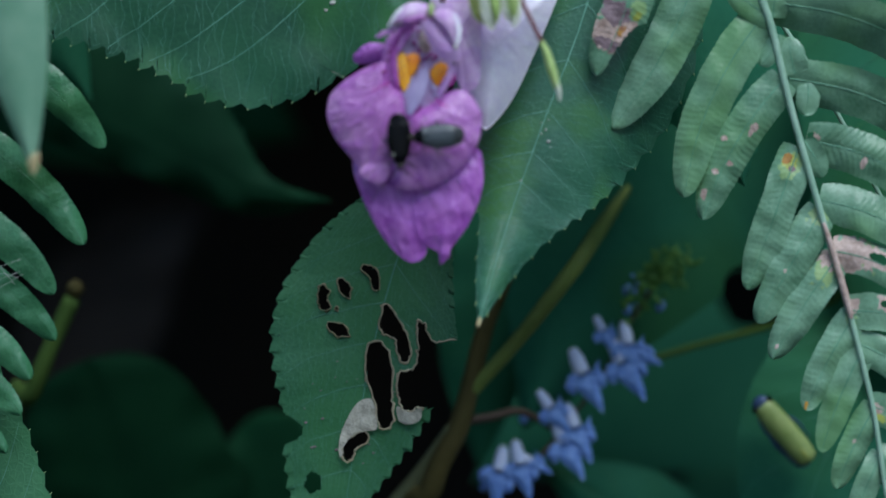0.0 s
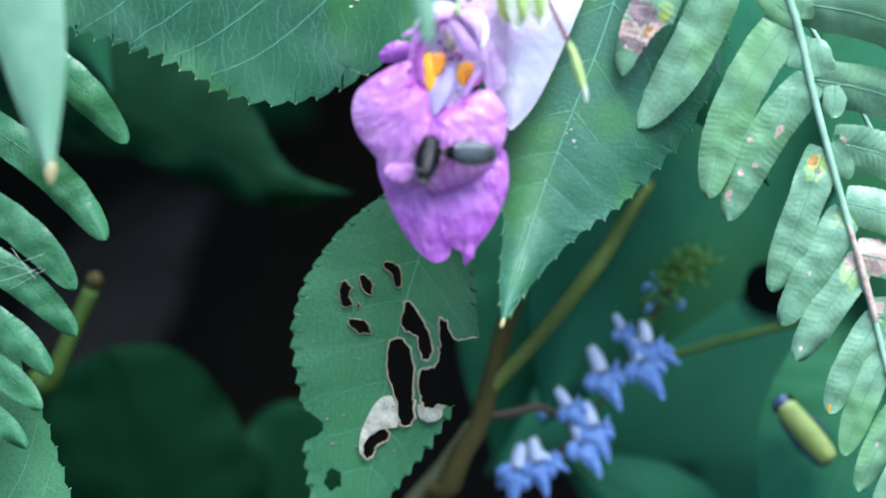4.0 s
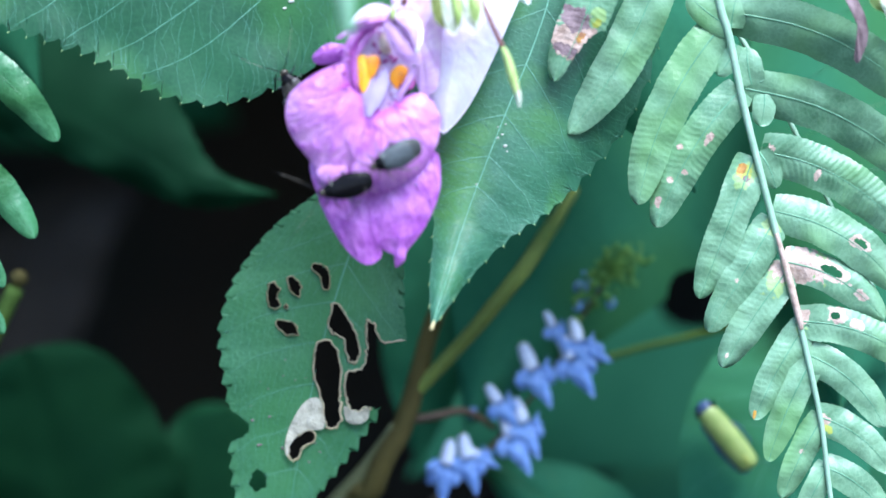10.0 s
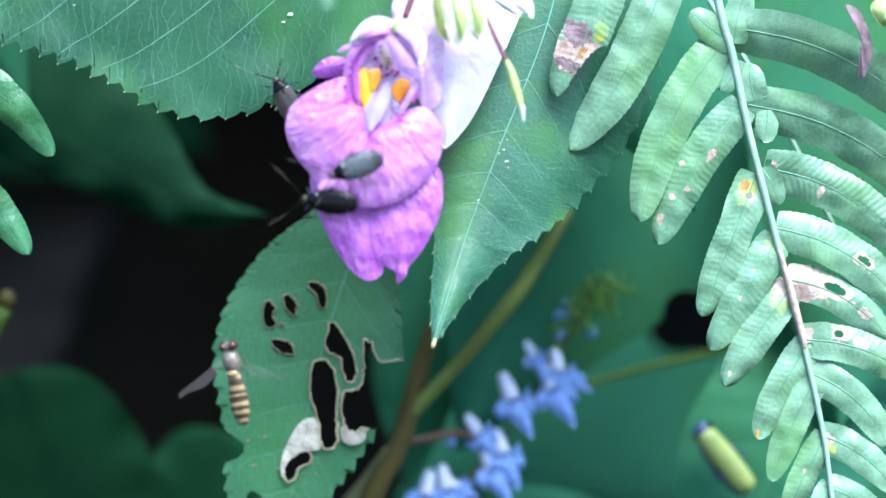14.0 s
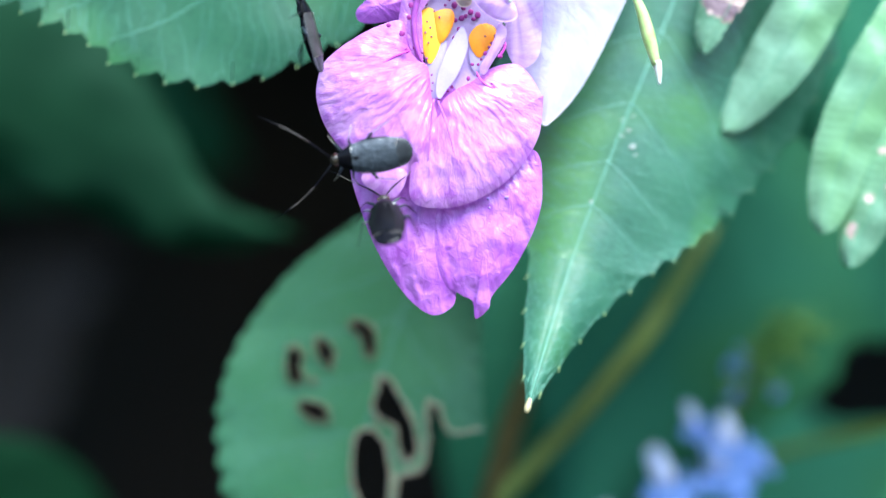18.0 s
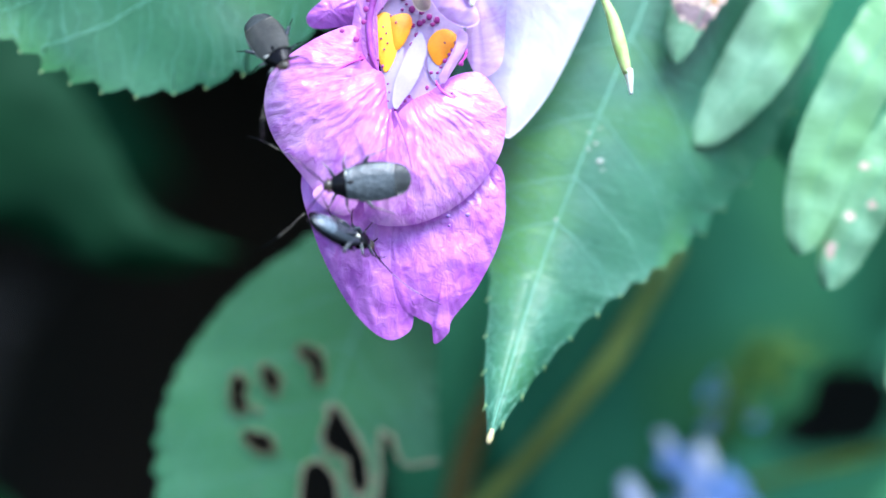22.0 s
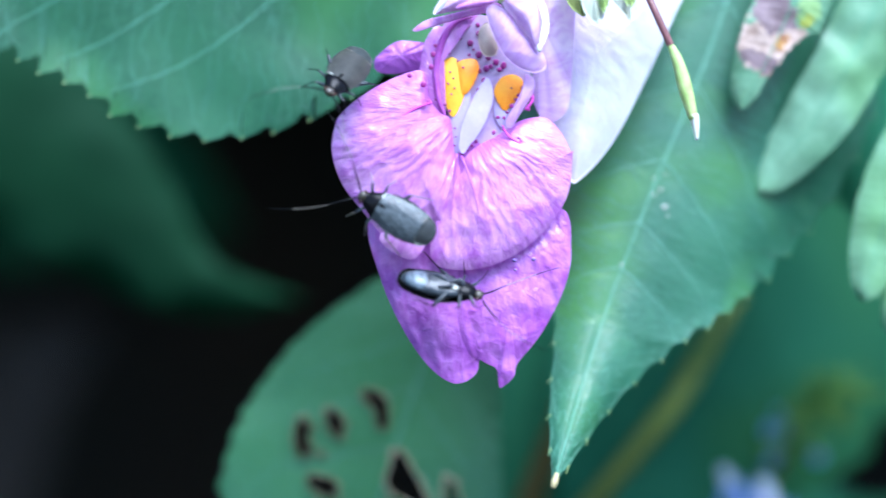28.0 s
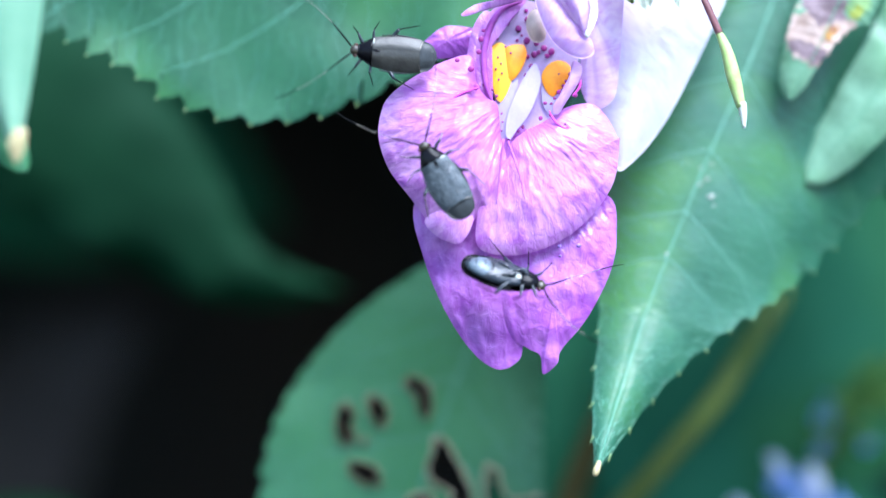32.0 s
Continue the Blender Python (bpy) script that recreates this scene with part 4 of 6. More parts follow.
CUTS = {3: [(0.6, -0.2, 0.05, 0.16)], 4: [(0.4, -0.25, 0.1, 0.26)], 5: [(0.26, -0.5, 0.03, 0.2), (0.1, 0.3, 0.02, 0.15)], 2: [(0.03, -0.3, 0.025, 0.2)]}
for k in range(9):
    pinna(fern, RIGHT_BASE[k], RIGHT_TIP[k], RIGHT_HALF[k], 13.5, 0.1, FERN, RIGHT_SPOT.get(k, ()), CUTS.get(k, ()), tilt=(0.45, 0.35, 0.15)[k] if k < 3 else -0.05, quilt=0.026 if k < 3 else 0.014)
for base, tip, half in zip([(48.8, 31.6), (50.2, 32.0), (49.9, 27.0), (52.7, 23.6), (54.5, 19.4), (54.4, 10.9)], [(43.6, 35.6), (52.1, 38.8), (47.8, 23.6), (52.2, 27.8), (54.0, 16.0), (56.3, 6.7)], (2.3, 2.2, 1.6, 2.2, 1.8, 1.7)):
    pinna(fern, base, tip, half, 13.2, 0.05, FERN, reach=1.4)

tube_part("plant_stalk", [(44, 24, 44)] + [(x, 23, z) for x, z in [(55.7, 24.1), (60.0, 16.3), (65.9, 3.8), (69.3, -3.6), (73.6, -14.9)]] + [(78, 24, -60)], [0.4, 0.35, 0.3], RACHIS)
tagged(bpy.data.objects["plant_stalk"], "thin pale stalk behind the fern frond", "stalk")
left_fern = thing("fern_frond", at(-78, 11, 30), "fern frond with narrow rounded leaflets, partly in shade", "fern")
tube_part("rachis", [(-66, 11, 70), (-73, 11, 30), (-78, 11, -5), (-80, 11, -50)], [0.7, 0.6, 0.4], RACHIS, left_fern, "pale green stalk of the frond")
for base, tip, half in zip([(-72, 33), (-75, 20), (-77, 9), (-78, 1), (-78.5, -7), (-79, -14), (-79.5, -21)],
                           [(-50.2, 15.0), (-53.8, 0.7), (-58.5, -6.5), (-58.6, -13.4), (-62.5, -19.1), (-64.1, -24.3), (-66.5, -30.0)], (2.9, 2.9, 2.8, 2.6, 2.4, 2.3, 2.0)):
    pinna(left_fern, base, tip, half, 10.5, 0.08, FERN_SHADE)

web = thing("spider_thread", at(-66, 9, -3), "fine pale spider threads across the fern leaflets", "spider thread")
for (x0, z0), (x1, z1) in zip([(-69.5, -3.0), (-69.6, -5.0), (-68.2, -6.2), (-67.5, 0.0), (-69.5, -1.8)], [(-62.9, -1.1), (-63.2, -3.0), (-62.6, -3.3), (-64.0, -4.8), (-63.6, -3.8)]):
    tube_part("thread", [(x0, 8.6, z0), ((x0 + x1) / 2, 8.5, (z0 + z1) / 2 - 0.1), (x1, 8.6, z1)], [0.04, 0.035, 0.04], SPECK, web, "", 4, 3)

# ---- grass blades close to the viewer ----
for pts, half, label in (([(-64, -18, 64), (-61, -17, 44), (-59, -16, 26), (-57.5, -15, 10)], [4.5, 5.6, 4.4, 0.4], "broad pale green blade of grass, out of focus"),):
    sh = Sheet([(x, z) for x, y, z in pts], half, half, [y for x, y, z in pts], cup=1.2)
    side_blade = leaf("grass_blade", sh, label, BLADE, None, 40, 8)
    v, f = lobe([(-57.4, 12.0), (-56.3, 12.2), (-56.4, 10.4), (-57.2, 9.2), (-57.9, 10.7)], -15.6, dome=0.3)
    mesh_part("dry_tip", v, f, RUST_PALE, side_blade, "small tan dry tip")
sh = Sheet([(-6.5, 66), (-6, 48), (-5, 38), (-4.2, 26)], [1.2, 2.2, 2.4, 0.8], [1.2, 2.2, 2.4, 0.8], [-30, -30, -30, -30], cup=1.0)
hanging_blade = leaf("grass_blade", sh, "pale grass blade hanging before the flower", BLADE, None, 40, 8)


# ---- stems ----
stem = thing("weed_plant", Vector((-0.03, 0.12, 0.0)), "olive brown plant stem forking behind the leaves", "plant")
tube_part("main_stem", [(-30, 120, -702), (-28, 90, -300), (-12, 55, -70), (-4.8, 46, -40.5), (-0.2, 45, -31.2), (2.4, 45, -23.0), (4.9, 46, -14.6), (9.0, 47, -5), (12.5, 48, 8), (15, 44, 50), (18, 24, 84), (20, 16, 130)],
          [2.4, 2.0, 1.5, 1.3, 1.25], STEM, stem, "olive brown main stem", 10, 6)
tube_part("branch", [(1.5, 45, -26), (9.8, 42, -17.2), (14, 40, -12.3), (19.6, 40, -5.5), (22.6, 46, -1.5), (26, 53, 3), (29, 58.5, 7)], [1.1, 1.25, 1.35, 1.2, 0.6], BRANCH, stem, "olive green side branch")
tube_part("branch", [(0, 45, -30), (5, 46, -29.4), (10, 48, -28.8), (15, 52, -32)], [0.8, 0.7, 0.5], STEM_RED, stem, "reddish brown side twig")
tube_part("branch", [(-1, 45, -31), (-6, 47, -38), (-14, 52, -48), (-20, 60, -62)], [1.2, 1.6, 1.6], STEM_PALE, stem, "pale olive side branch")
tube_part("petiole", [(16, 36, 64), (22, 30, 68), (25, 18, 62)], [0.9, 0.8, 0.7], STEM_GREEN, stem)
tube_part("petiole", [(15, 40, 58), (8, 30, 60), (-2, 19, 50)], [0.9, 0.8, 0.7], STEM_GREEN, stem)
tube_part("petiole", [(7, 48, 6), (2, 38, 10), (-3.5, 25, 8)], [0.8, 0.7, 0.6], STEM_GREEN, stem)
tube_part("petiole", [(19, 20, 100), (12, 14, 78), (8, 6, 50), (9, 3, 40)], [0.8, 0.7, 0.6], RED_STALK, stem)
left_stem = thing("weed_plant", Vector((-0.09, 0.1, 0.0)), "short olive stem with a brown cut end", "plant")
tube_part("main_stem", [(-90, 100, -702), (-84, 80, -200), (-76, 60, -40), (-69.5, 50, -23.1), (-62.5, 50, -8)], [2, 1.8, 1.5, 1.4], STEM_GREEN, left_stem)
v, f = egg(at(-62, 50, -6.5), ((0.5 * MM, 0, 1.4 * MM), (1.35 * MM, 0, -0.5 * MM), (0, 1.35 * MM, 0)), 12, 8)
mesh_part("cut_end", v, f, STEM, left_stem, "brown withered end")
tube_part("petiole", [(31, 60, -22), (40, 60, -19.5), (51, 59, -17), (60, 56, -14), (68, 60, -8)], [0.55, 0.6, 0.7], STEM_GREEN, stem, "thin green leaf stalk")

# ---- the flower ----
flower = thing("flower", at(-2, 3, 36), "pink purple balsam flower with orange and spotted throat", "flower")


POLE = (-3.7, 21.5)


def fanned(ob, verts, pole):
    """Stores each point's angle round the pole and its distance from it, for the streaks of the petal tissue."""
    flat = []
    for p in verts:
        x, z = p.x / MM - pole[0], (p.z - BASE) / MM - pole[1]
        flat += [math.atan2(-z, x) * 7, math.hypot(x, z) * 0.3, 0.0]
    ob.data.attributes.new("fan", "FLOAT_VECTOR", "POINT").data.foreach_set("vector", flat)
    return ob


def petal(name, pts, depth, mat, label="", **kw):
    v, f = lobe(pts, depth, **kw)
    return fanned(mesh_part(name, v, f, mat, flower, label), v, POLE)


FINE = dict(n=260, rings=80, pole=POLE)
petal("petal", [(-12.6, 11.7), (-11.6, 6.5), (-9.6, 1.8), (-7.1, -1.9), (-4.7, -3.6), (-2.8, -2.9), (-2.3, -1.4), (-2.4, 1.7), (-2.9, 5.9), (-3.4, 11.1), (-4.9, 16.4), (-9.1, 15.3)], 2.4, PETAL_DEEP, "deeper purple lower petal", dome=1.0, wrinkle=0.13, pleat=0.2, tilt=(0, 0.0), **FINE)
petal("petal", [(5.5, 12.7), (6.3, 9.0), (5.7, 5.4), (3.6, 1.2), (1.3, -1.7), (0.9, -3.0), (-0.4, -4.0), (-0.7, -2.3), (-1.9, -1.6), (-4.5, 0.2), (-5.5, 3.9), (-4.4, 8.0), (0.3, 12.7)], 2.0, PETAL_DEEP, "deeper purple lower petal with a small tail", dome=1.1, wrinkle=0.13, pleat=0.2, tilt=(0, 0.0), **FINE)
petal("petal", [(-6.9, 22.9), (-6.0, 21.6), (-5.1, 21.1), (-4.8, 19.9), (-4.6, 17.8), (-4.1, 16.1), (-3.5, 12.7), (-4.4, 9.0), (-6.4, 10.5), (-8.1, 8.8), (-9.3, 8.2), (-10.7, 9.3), (-12.7, 11.8), (-15.0, 14.8), (-16.0, 17.7), (-15.8, 20.1), (-15.0, 21.7), (-12.7, 23.5), (-9.8, 25.0), (-7.5, 25.4)], -0.1, PETAL, "pink side petal with a wavy rim", dome=1.0, wrinkle=0.12, rim=0.6, tilt=(-0.03, 0.02), centre=(-8.6, 17.5), **FINE)
petal("petal", [(-3.9, 16.0), (-3.6, 17.4), (-2.2, 18.6), (-1.0, 19.2), (0.1, 19.9), (1.3, 20.7), (2.7, 21.1), (4.0, 21.0), (5.2, 19.9), (6.2, 18.0), (6.4, 17.7), (5.9, 13.9), (3.8, 10.6), (0.8, 8.2), (-2.9, 6.9), (-6.4, 7.4), (-6.8, 10.1), (-5.8, 14.2)], -0.35, PETAL, "pink side petal with a wavy rim", dome=1.0, wrinkle=0.12, rim=0.5, tilt=(0.04, 0.03), centre=(-0.6, 14.2), **FINE)
petal("petal", [(-12.1, 26.7), (-11.2, 27.7), (-9.9, 28.5), (-8.3, 28.5), (-7.0, 28.1), (-7.2, 26.2), (-9.8, 25.6), (-11.7, 25.7)], 3.0, PETAL_DEEP, "small purple upper petal", dome=0.6, crease=0.4, tilt=(0, -0.25))
petal("petal", [(-6.3, 29.8), (-7.4, 28.1), (-7.9, 25.4), (-8.4, 23.0), (-7.4, 22.1), (-6.0, 21.6), (-6.0, 24.4), (-6.3, 27.0), (-5.4, 29.1)], 1.2, PETAL, "pink petal beside the throat", dome=0.5)
petal("throat", [(-4.4, 30.6), (-2.5, 30.9), (-0.1, 30.2), (1.5, 27.8), (2.5, 25.3), (2.1, 22.7), (0.9, 20.7), (-1.1, 18.8), (-3.2, 17.5), (-4.6, 17.6), (-5.1, 21.0), (-5.8, 23.4), (-6.4, 26.0), (-5.8, 28.6)], 1.5, THROAT, "pale lilac throat", n=64, dome=-0.2)
petal("throat_foot", [(-5.3, 18.6), (-2.4, 18.9), (-2.1, 16.5), (-2.6, 12.8), (-3.9, 11.8), (-5.0, 12.8), (-5.4, 15.9)], 1.3, PETAL, "pink foot of the throat", dome=0.2, n=40, rings=8)
petal("throat_wall", [(-4.3, 30.8), (-2.4, 30.7), (-4.4, 29.5), (-5.5, 28.1), (-6.0, 25.9), (-5.9, 23.3), (-5.4, 21.2), (-6.2, 21.8), (-6.9, 23.3), (-7.1, 25.6), (-6.7, 27.9), (-5.9, 29.5)], 0.7, PETAL, "pink wall of the throat", dome=0.3, crease=0.3)
tube_part("throat_rim", [(x, 0.5, z) for x, z in [(-2.8, 30.6), (-4.6, 29.9), (-5.7, 28.3), (-6.3, 25.9), (-6.1, 23.0), (-5.5, 21.2)]], [0.08, 0.25, 0.34, 0.34, 0.26, 0.1], THROAT_RIM, flower, "magenta rim of the throat", 8, 6)
petal("throat_fold", [(2.0, 25.0), (2.8, 24.4), (2.5, 23.0), (1.4, 21.2), (0.6, 20.0), (0.1, 20.6), (0.9, 22.1), (1.6, 23.6)], -0.6, PETAL_LILAC, "pale pink fold beside the throat", dome=0.4)
petal("throat_base", [(-5.0, 21.7), (-4.3, 23.4), (-3.2, 23.8), (-3.2, 21.8), (-3.7, 19.4), (-4.2, 17.8), (-4.7, 18.3)], 1.2, THROAT_PALE, "whitish base of the orange mark", dome=0.15, n=32, rings=6)
petal("throat_base", [(-0.8, 23.1), (0.2, 22.2), (0.9, 22.2), (0.4, 21.0), (-0.2, 20.3), (-0.8, 21.3)], 1.2, THROAT_PALE, "whitish base of the orange mark", dome=0.15, n=32, rings=6)
petal("orange_mark", [(-6.1, 25.8), (-5.4, 26.6), (-4.7, 26.8), (-4.0, 26.1), (-3.6, 24.0), (-4.0, 22.3), (-4.8, 21.2), (-5.5, 22.7), (-5.9, 24.3)], 1.0, YOLK, "yellow-orange throat mark", dome=0.25, n=32, rings=8)
petal("orange_mark", [(-4.4, 26.0), (-3.7, 26.6), (-2.6, 26.6), (-2.3, 25.7), (-2.8, 24.3), (-3.6, 23.3), (-4.2, 23.7)], 0.95, ORANGE, "orange throat mark", dome=0.3, n=32, rings=8)
petal("orange_mark", [(-0.9, 23.8), (-0.2, 24.9), (0.9, 25.2), (1.8, 24.6), (1.6, 23.4), (0.8, 22.4), (0.1, 21.8), (-0.6, 22.6)], 0.95, ORANGE, "orange throat mark", dome=0.3, n=32, rings=8)
petal("tongue", [(-1.5, 24.8), (-1.0, 23.4), (-1.3, 21.9), (-2.1, 20.0), (-3.2, 18.5), (-3.8, 17.7), (-4.2, 18.3), (-4.0, 20.0), (-3.5, 21.4), (-2.8, 23.0), (-2.1, 24.2)], 0.2, THROAT_PALE, "whitish lilac tongue of the throat", dome=0.15)
petal("anther", [(-2.1, 29.6), (-1.5, 30.0), (-0.7, 29.2), (-0.5, 27.9), (-0.8, 26.9), (-1.7, 26.8), (-2.3, 27.7), (-2.4, 28.8)], 0.3, CREAM, "cream-coloured anthers under the hood", dome=0.8, thick=0.6, n=32, rings=8)
for x, z, r in ((0.9, 7.8, 0.2), (2.7, 7.9, 0.24), (1.0, 6.9, 0.14)):
    v, f = egg(at(x, 0.35, z), ((r * MM, 0, 0), (0, 0.15 * MM, 0), (0, 0, r * 0.9 * MM)), 8, 5)
    mesh_part("spot", v, f, PETAL_SPOT, flower, "small violet stain")
for pts in (((-4.4, -0.9, 17.6), (-4.7, -1.2, 15), (-5.0, -1.4, 11.5)), ((-4.0, -0.9, 17.4), (-3.0, -1.7, 14.5), (-2.4, -1.9, 12))):
    tube_part("petal_vein", pts, [0.12, 0.09, 0.03], PETAL_DEEP, flower, "deeper pink petal vein", 6, 4)
# spots: on the throat's floor, along its rim, on the orange marks and on the petals round it
for spots, depth in (([(-3.3, 29.9, 5), (-2.4, 29.9, 4), (-2.3, 29.1, 5), (-4.2, 28.7, 6), (-3.1, 28.2, 6), (-2.3, 27.1, 6), (-1.4, 26.8, 5), (-0.7, 26.4, 6), (-0.0, 26.1, 6), (-0.4, 25.7, 5), (-1.6, 25.8, 6), (-2.2, 25.6, 4), (-1.8, 24.7, 6), (-2.3, 23.8, 5), (-3.8, 29.2, 3), (-2.8, 27.6, 3), (-3.2, 27.1, 3), (-1.2, 26.0, 4), (-2.6, 25.1, 3)], 1.5),
                     ([(-5.5, 27.2, 3), (-5.8, 26.7, 4), (-6.1, 26.3, 3), (-6.3, 25.8, 4), (-6.0, 25.3, 3), (-6.3, 24.8, 4), (-6.1, 24.3, 3), (-6.3, 23.8, 4), (-6.0, 23.3, 3), (-6.3, 22.8, 3), (-5.1, 27.1, 3), (1.7, 23.9, 3), (1.4, 23.2, 4), (1.1, 22.8, 3), (0.7, 22.2, 4), (0.3, 21.6, 3), (-0.0, 21.1, 3), (-3.9, 17.7, 3), (-3.5, 18.1, 3), (-3.0, 18.5, 3), (-2.6, 18.9, 3), (-4.6, 18.5, 2), (-4.5, 19.3, 2), (-4.6, 20.1, 2)], 0.6),
                     ([(-5.0, 25.4, 2), (-4.7, 24.8, 2), (-5.2, 24.3, 2), (-4.6, 23.9, 2), (-4.9, 23.3, 2), (-3.8, 25.8, 2), (0.7, 23.9, 2), (-4.3, 26.4, 2)], 0.66),
                     ([(-8.8, 24.9, 5), (-7.5, 24.1, 6), (-7.0, 22.4, 5), (-5.5, 22.2, 3), (-5.1, 21.6, 3), (-6.6, 26.9, 5), (-6.4, 27.7, 4), (-6.8, 25.7, 5), (-1.0, 19.6, 4), (-0.6, 21.0, 4), (2.6, 22.8, 4), (2.2, 21.8, 4), (1.5, 18.7, 4), (-0.1, 19.9, 3), (1.3, 19.1, 2)], -0.62)):
    for k, (x, z, r) in enumerate(spots):
        v, f = egg(at(x, depth, z), ((r * 0.05 * MM, 0, 0), (0, 0.07 * MM, 0), (0.01 * (k % 3) * MM, 0, r * (0.045 + 0.008 * (k % 3)) * MM)), 9, 6)
        mesh_part("spot", v, f, CRIMSON, flower)
for pts in ([(-9.8, 20.9), (-8.7, 21.6), (-7.6, 22.1), (-6.7, 22.4)], [(-0.2, 20.3), (0.2, 19.5), (0.9, 18.9), (1.7, 18.5)], [(2.7, 23.2), (2.5, 22.4), (1.9, 21.7)]):
    tube_part("petal_vein", [(x, -0.62, z) for x, z in pts], [0.05, 0.13, 0.09], MAGENTA, flower, "magenta petal streak", 6, 4)
petal("lip_lobe", [(-11.6, 10.0), (-10.1, 10.9), (-7.3, 10.6), (-7.4, 9.1), (-8.4, 7.9), (-9.6, 8.1), (-10.9, 8.9)], -0.5, PETAL, "small pink lobe under the lip", dome=0.25, n=36, rings=8)
# hood over the throat
petal("hood_tip", [(-8.5, 29.1), (-7.3, 30.0), (-5.5, 30.5), (-3.1, 31.1), (-0.8, 31.7), (-0.4, 31.0), (-3.1, 30.4), (-4.9, 29.9), (-6.7, 29.4), (-7.9, 29.0)], -0.9, PETAL, "narrow pink tip under the hood", dome=0.15)
petal("hood", [(-6.6, 30.5), (-5.9, 31.9), (-4.7, 33.2), (-3.1, 33.9), (-1.0, 33.6), (-0.1, 32.6), (-0.9, 31.5), (-3.0, 31.0), (-5.2, 30.6)], -1.8, PETAL_LILAC, "whitish lilac hood petal", dome=0.9, wrinkle=0.06, n=72, rings=16, thick=0.5)
petal("hood_rim", [(-6.6, 30.4), (-6.2, 31.3), (-5.5, 32.3), (-4.6, 33.2), (-4.3, 32.9), (-5.1, 31.9), (-5.8, 30.9)], -2.3, PETAL_WHITE, "white rolled rim of the hood", dome=0.4, thick=0.3, n=40, rings=8)
petal("hood_fold", [(-4.6, 30.9), (-3.3, 31.7), (-1.7, 32.0), (-1.0, 31.5), (-2.7, 31.0)], -2.5, PETAL, "pink fold of the hood", dome=0.3, n=36, rings=8)
petal("hood", [(-1.8, 31.0), (-0.9, 31.4), (0.5, 30.5), (1.7, 28.8), (3.2, 27.4), (3.9, 25.7), (2.8, 25.0), (1.2, 25.5), (-0.2, 26.8), (-1.2, 28.8)], -2.0, PETAL_LILAC, "pale pink hood petal", dome=0.7, wrinkle=0.08, n=72, rings=18, thick=0.4)
petal("hood_rim", [(-0.2, 32.1), (1.0, 32.8), (2.6, 32.5), (3.7, 31.1), (3.9, 29.0), (3.4, 27.4), (2.8, 27.1), (2.1, 28.4), (1.1, 29.9), (0.2, 31.0)], -2.8, PETAL_LILAC, "pale rolled lobe of the hood", dome=0.8, thick=0.5, n=60, rings=14, wrinkle=0.05)
petal("hood_rim", [(2.8, 32.2), (3.7, 31.0), (4.0, 28.9), (3.4, 27.3), (3.1, 27.7), (3.5, 29.1), (3.3, 30.7)], -3.4, PETAL_WHITE, "white edge of the hood lobe", dome=0.2, n=36, rings=6)
v, f = egg(at(-0.3, -3.0, 32.5), ((0.45 * MM, 0, 0), (0, 0.6 * MM, 0), (0.1 * MM, 0, 1.2 * MM)), 10, 8)
mesh_part("sepal", v, f, BUD_GREEN, flower, "small pale green sepal")
v, f = egg(at(3.1, -3.4, 27.1), ((0.22 * MM, 0, 0), (0, 0.2 * MM, 0), (0, 0, 0.4 * MM)), 8, 6)
mesh_part("sepal_tip", v, f, BUD_WHITE, flower, "cream tip of the hood lobe")
petal("standard", [(-0.7, 35.8), (1.1, 37.4), (5.4, 37.5), (7.0, 35.4), (6.8, 31.1), (6.5, 26.3), (6.0, 22.0), (3.9, 20.9), (2.6, 23.6), (2.8, 26.2), (1.2, 29.4), (-0.1, 32.1)], 2.4, PETAL_LILAC, "lilac back petal", dome=1.2, crease=0.5, wrinkle=0.06, n=90, rings=24)
v, f = lobe([(2.2, 36.7), (6.7, 38.8), (11.7, 38.4), (15.4, 38.4), (19.2, 38.2), (18.0, 34.6), (16.4, 31.0), (14.2, 26.2), (10.8, 19.7), (7.6, 15.9), (6.2, 16.0), (4.1, 21.5), (2.5, 28.1)], 8.0, dome=3.5, thick=3, wrinkle=0.06, pole=(3.4, 34.7), n=160, rings=40, tilt=(0, 0.22), centre=(8.5, 27))
fanned(mesh_part("spur", v, f, SAC, flower, "swollen white and lilac sac of the flower"), v, (4.0, 34.0))
tube_part("pedicel", [(1.2, 2, 34), (2.6, 2, 38), (5, 3, 44), (9, 3, 50)], [0.5, 0.4, 0.5], RED_STALK, flower, "dark red flower stalk")
# buds beside the flower
bud = thing("flower_bud", at(12, 0, 36), "slim green bud on a dark red stalk", "bud")
tube_part("stalk", [(9, 1, 50), (10.5, 0, 40), (12.6, -1, 34)] + [(x, -2, z) for x, z in [(14.0, 30.5), (15.4, 27.4)]], [0.4, 0.35, 0.35], RED_STALK, bud, "dark red bud stalk")
tube_part("bud", [(x, -2, z) for x, z in [(15.2, 27.8), (16.0, 26.0), (16.7, 23.4), (17.4, 20.7)]], [0.3, 0.55, 0.68, 0.42], BUD_GREEN, bud, "yellow-green bud", 10, 5)
tube_part("bud_tip", [(x, -2, z) for x, z in [(17.4, 21.1), (17.6, 20.1), (17.7, 18.8)]], [0.5, 0.35, 0.15], BUD_WHITE, bud, "pale bud tip", 8, 4)
calyx = thing("flower_bud", at(9, -1, 38), "cluster of whitish green withered bud scales", "bud")
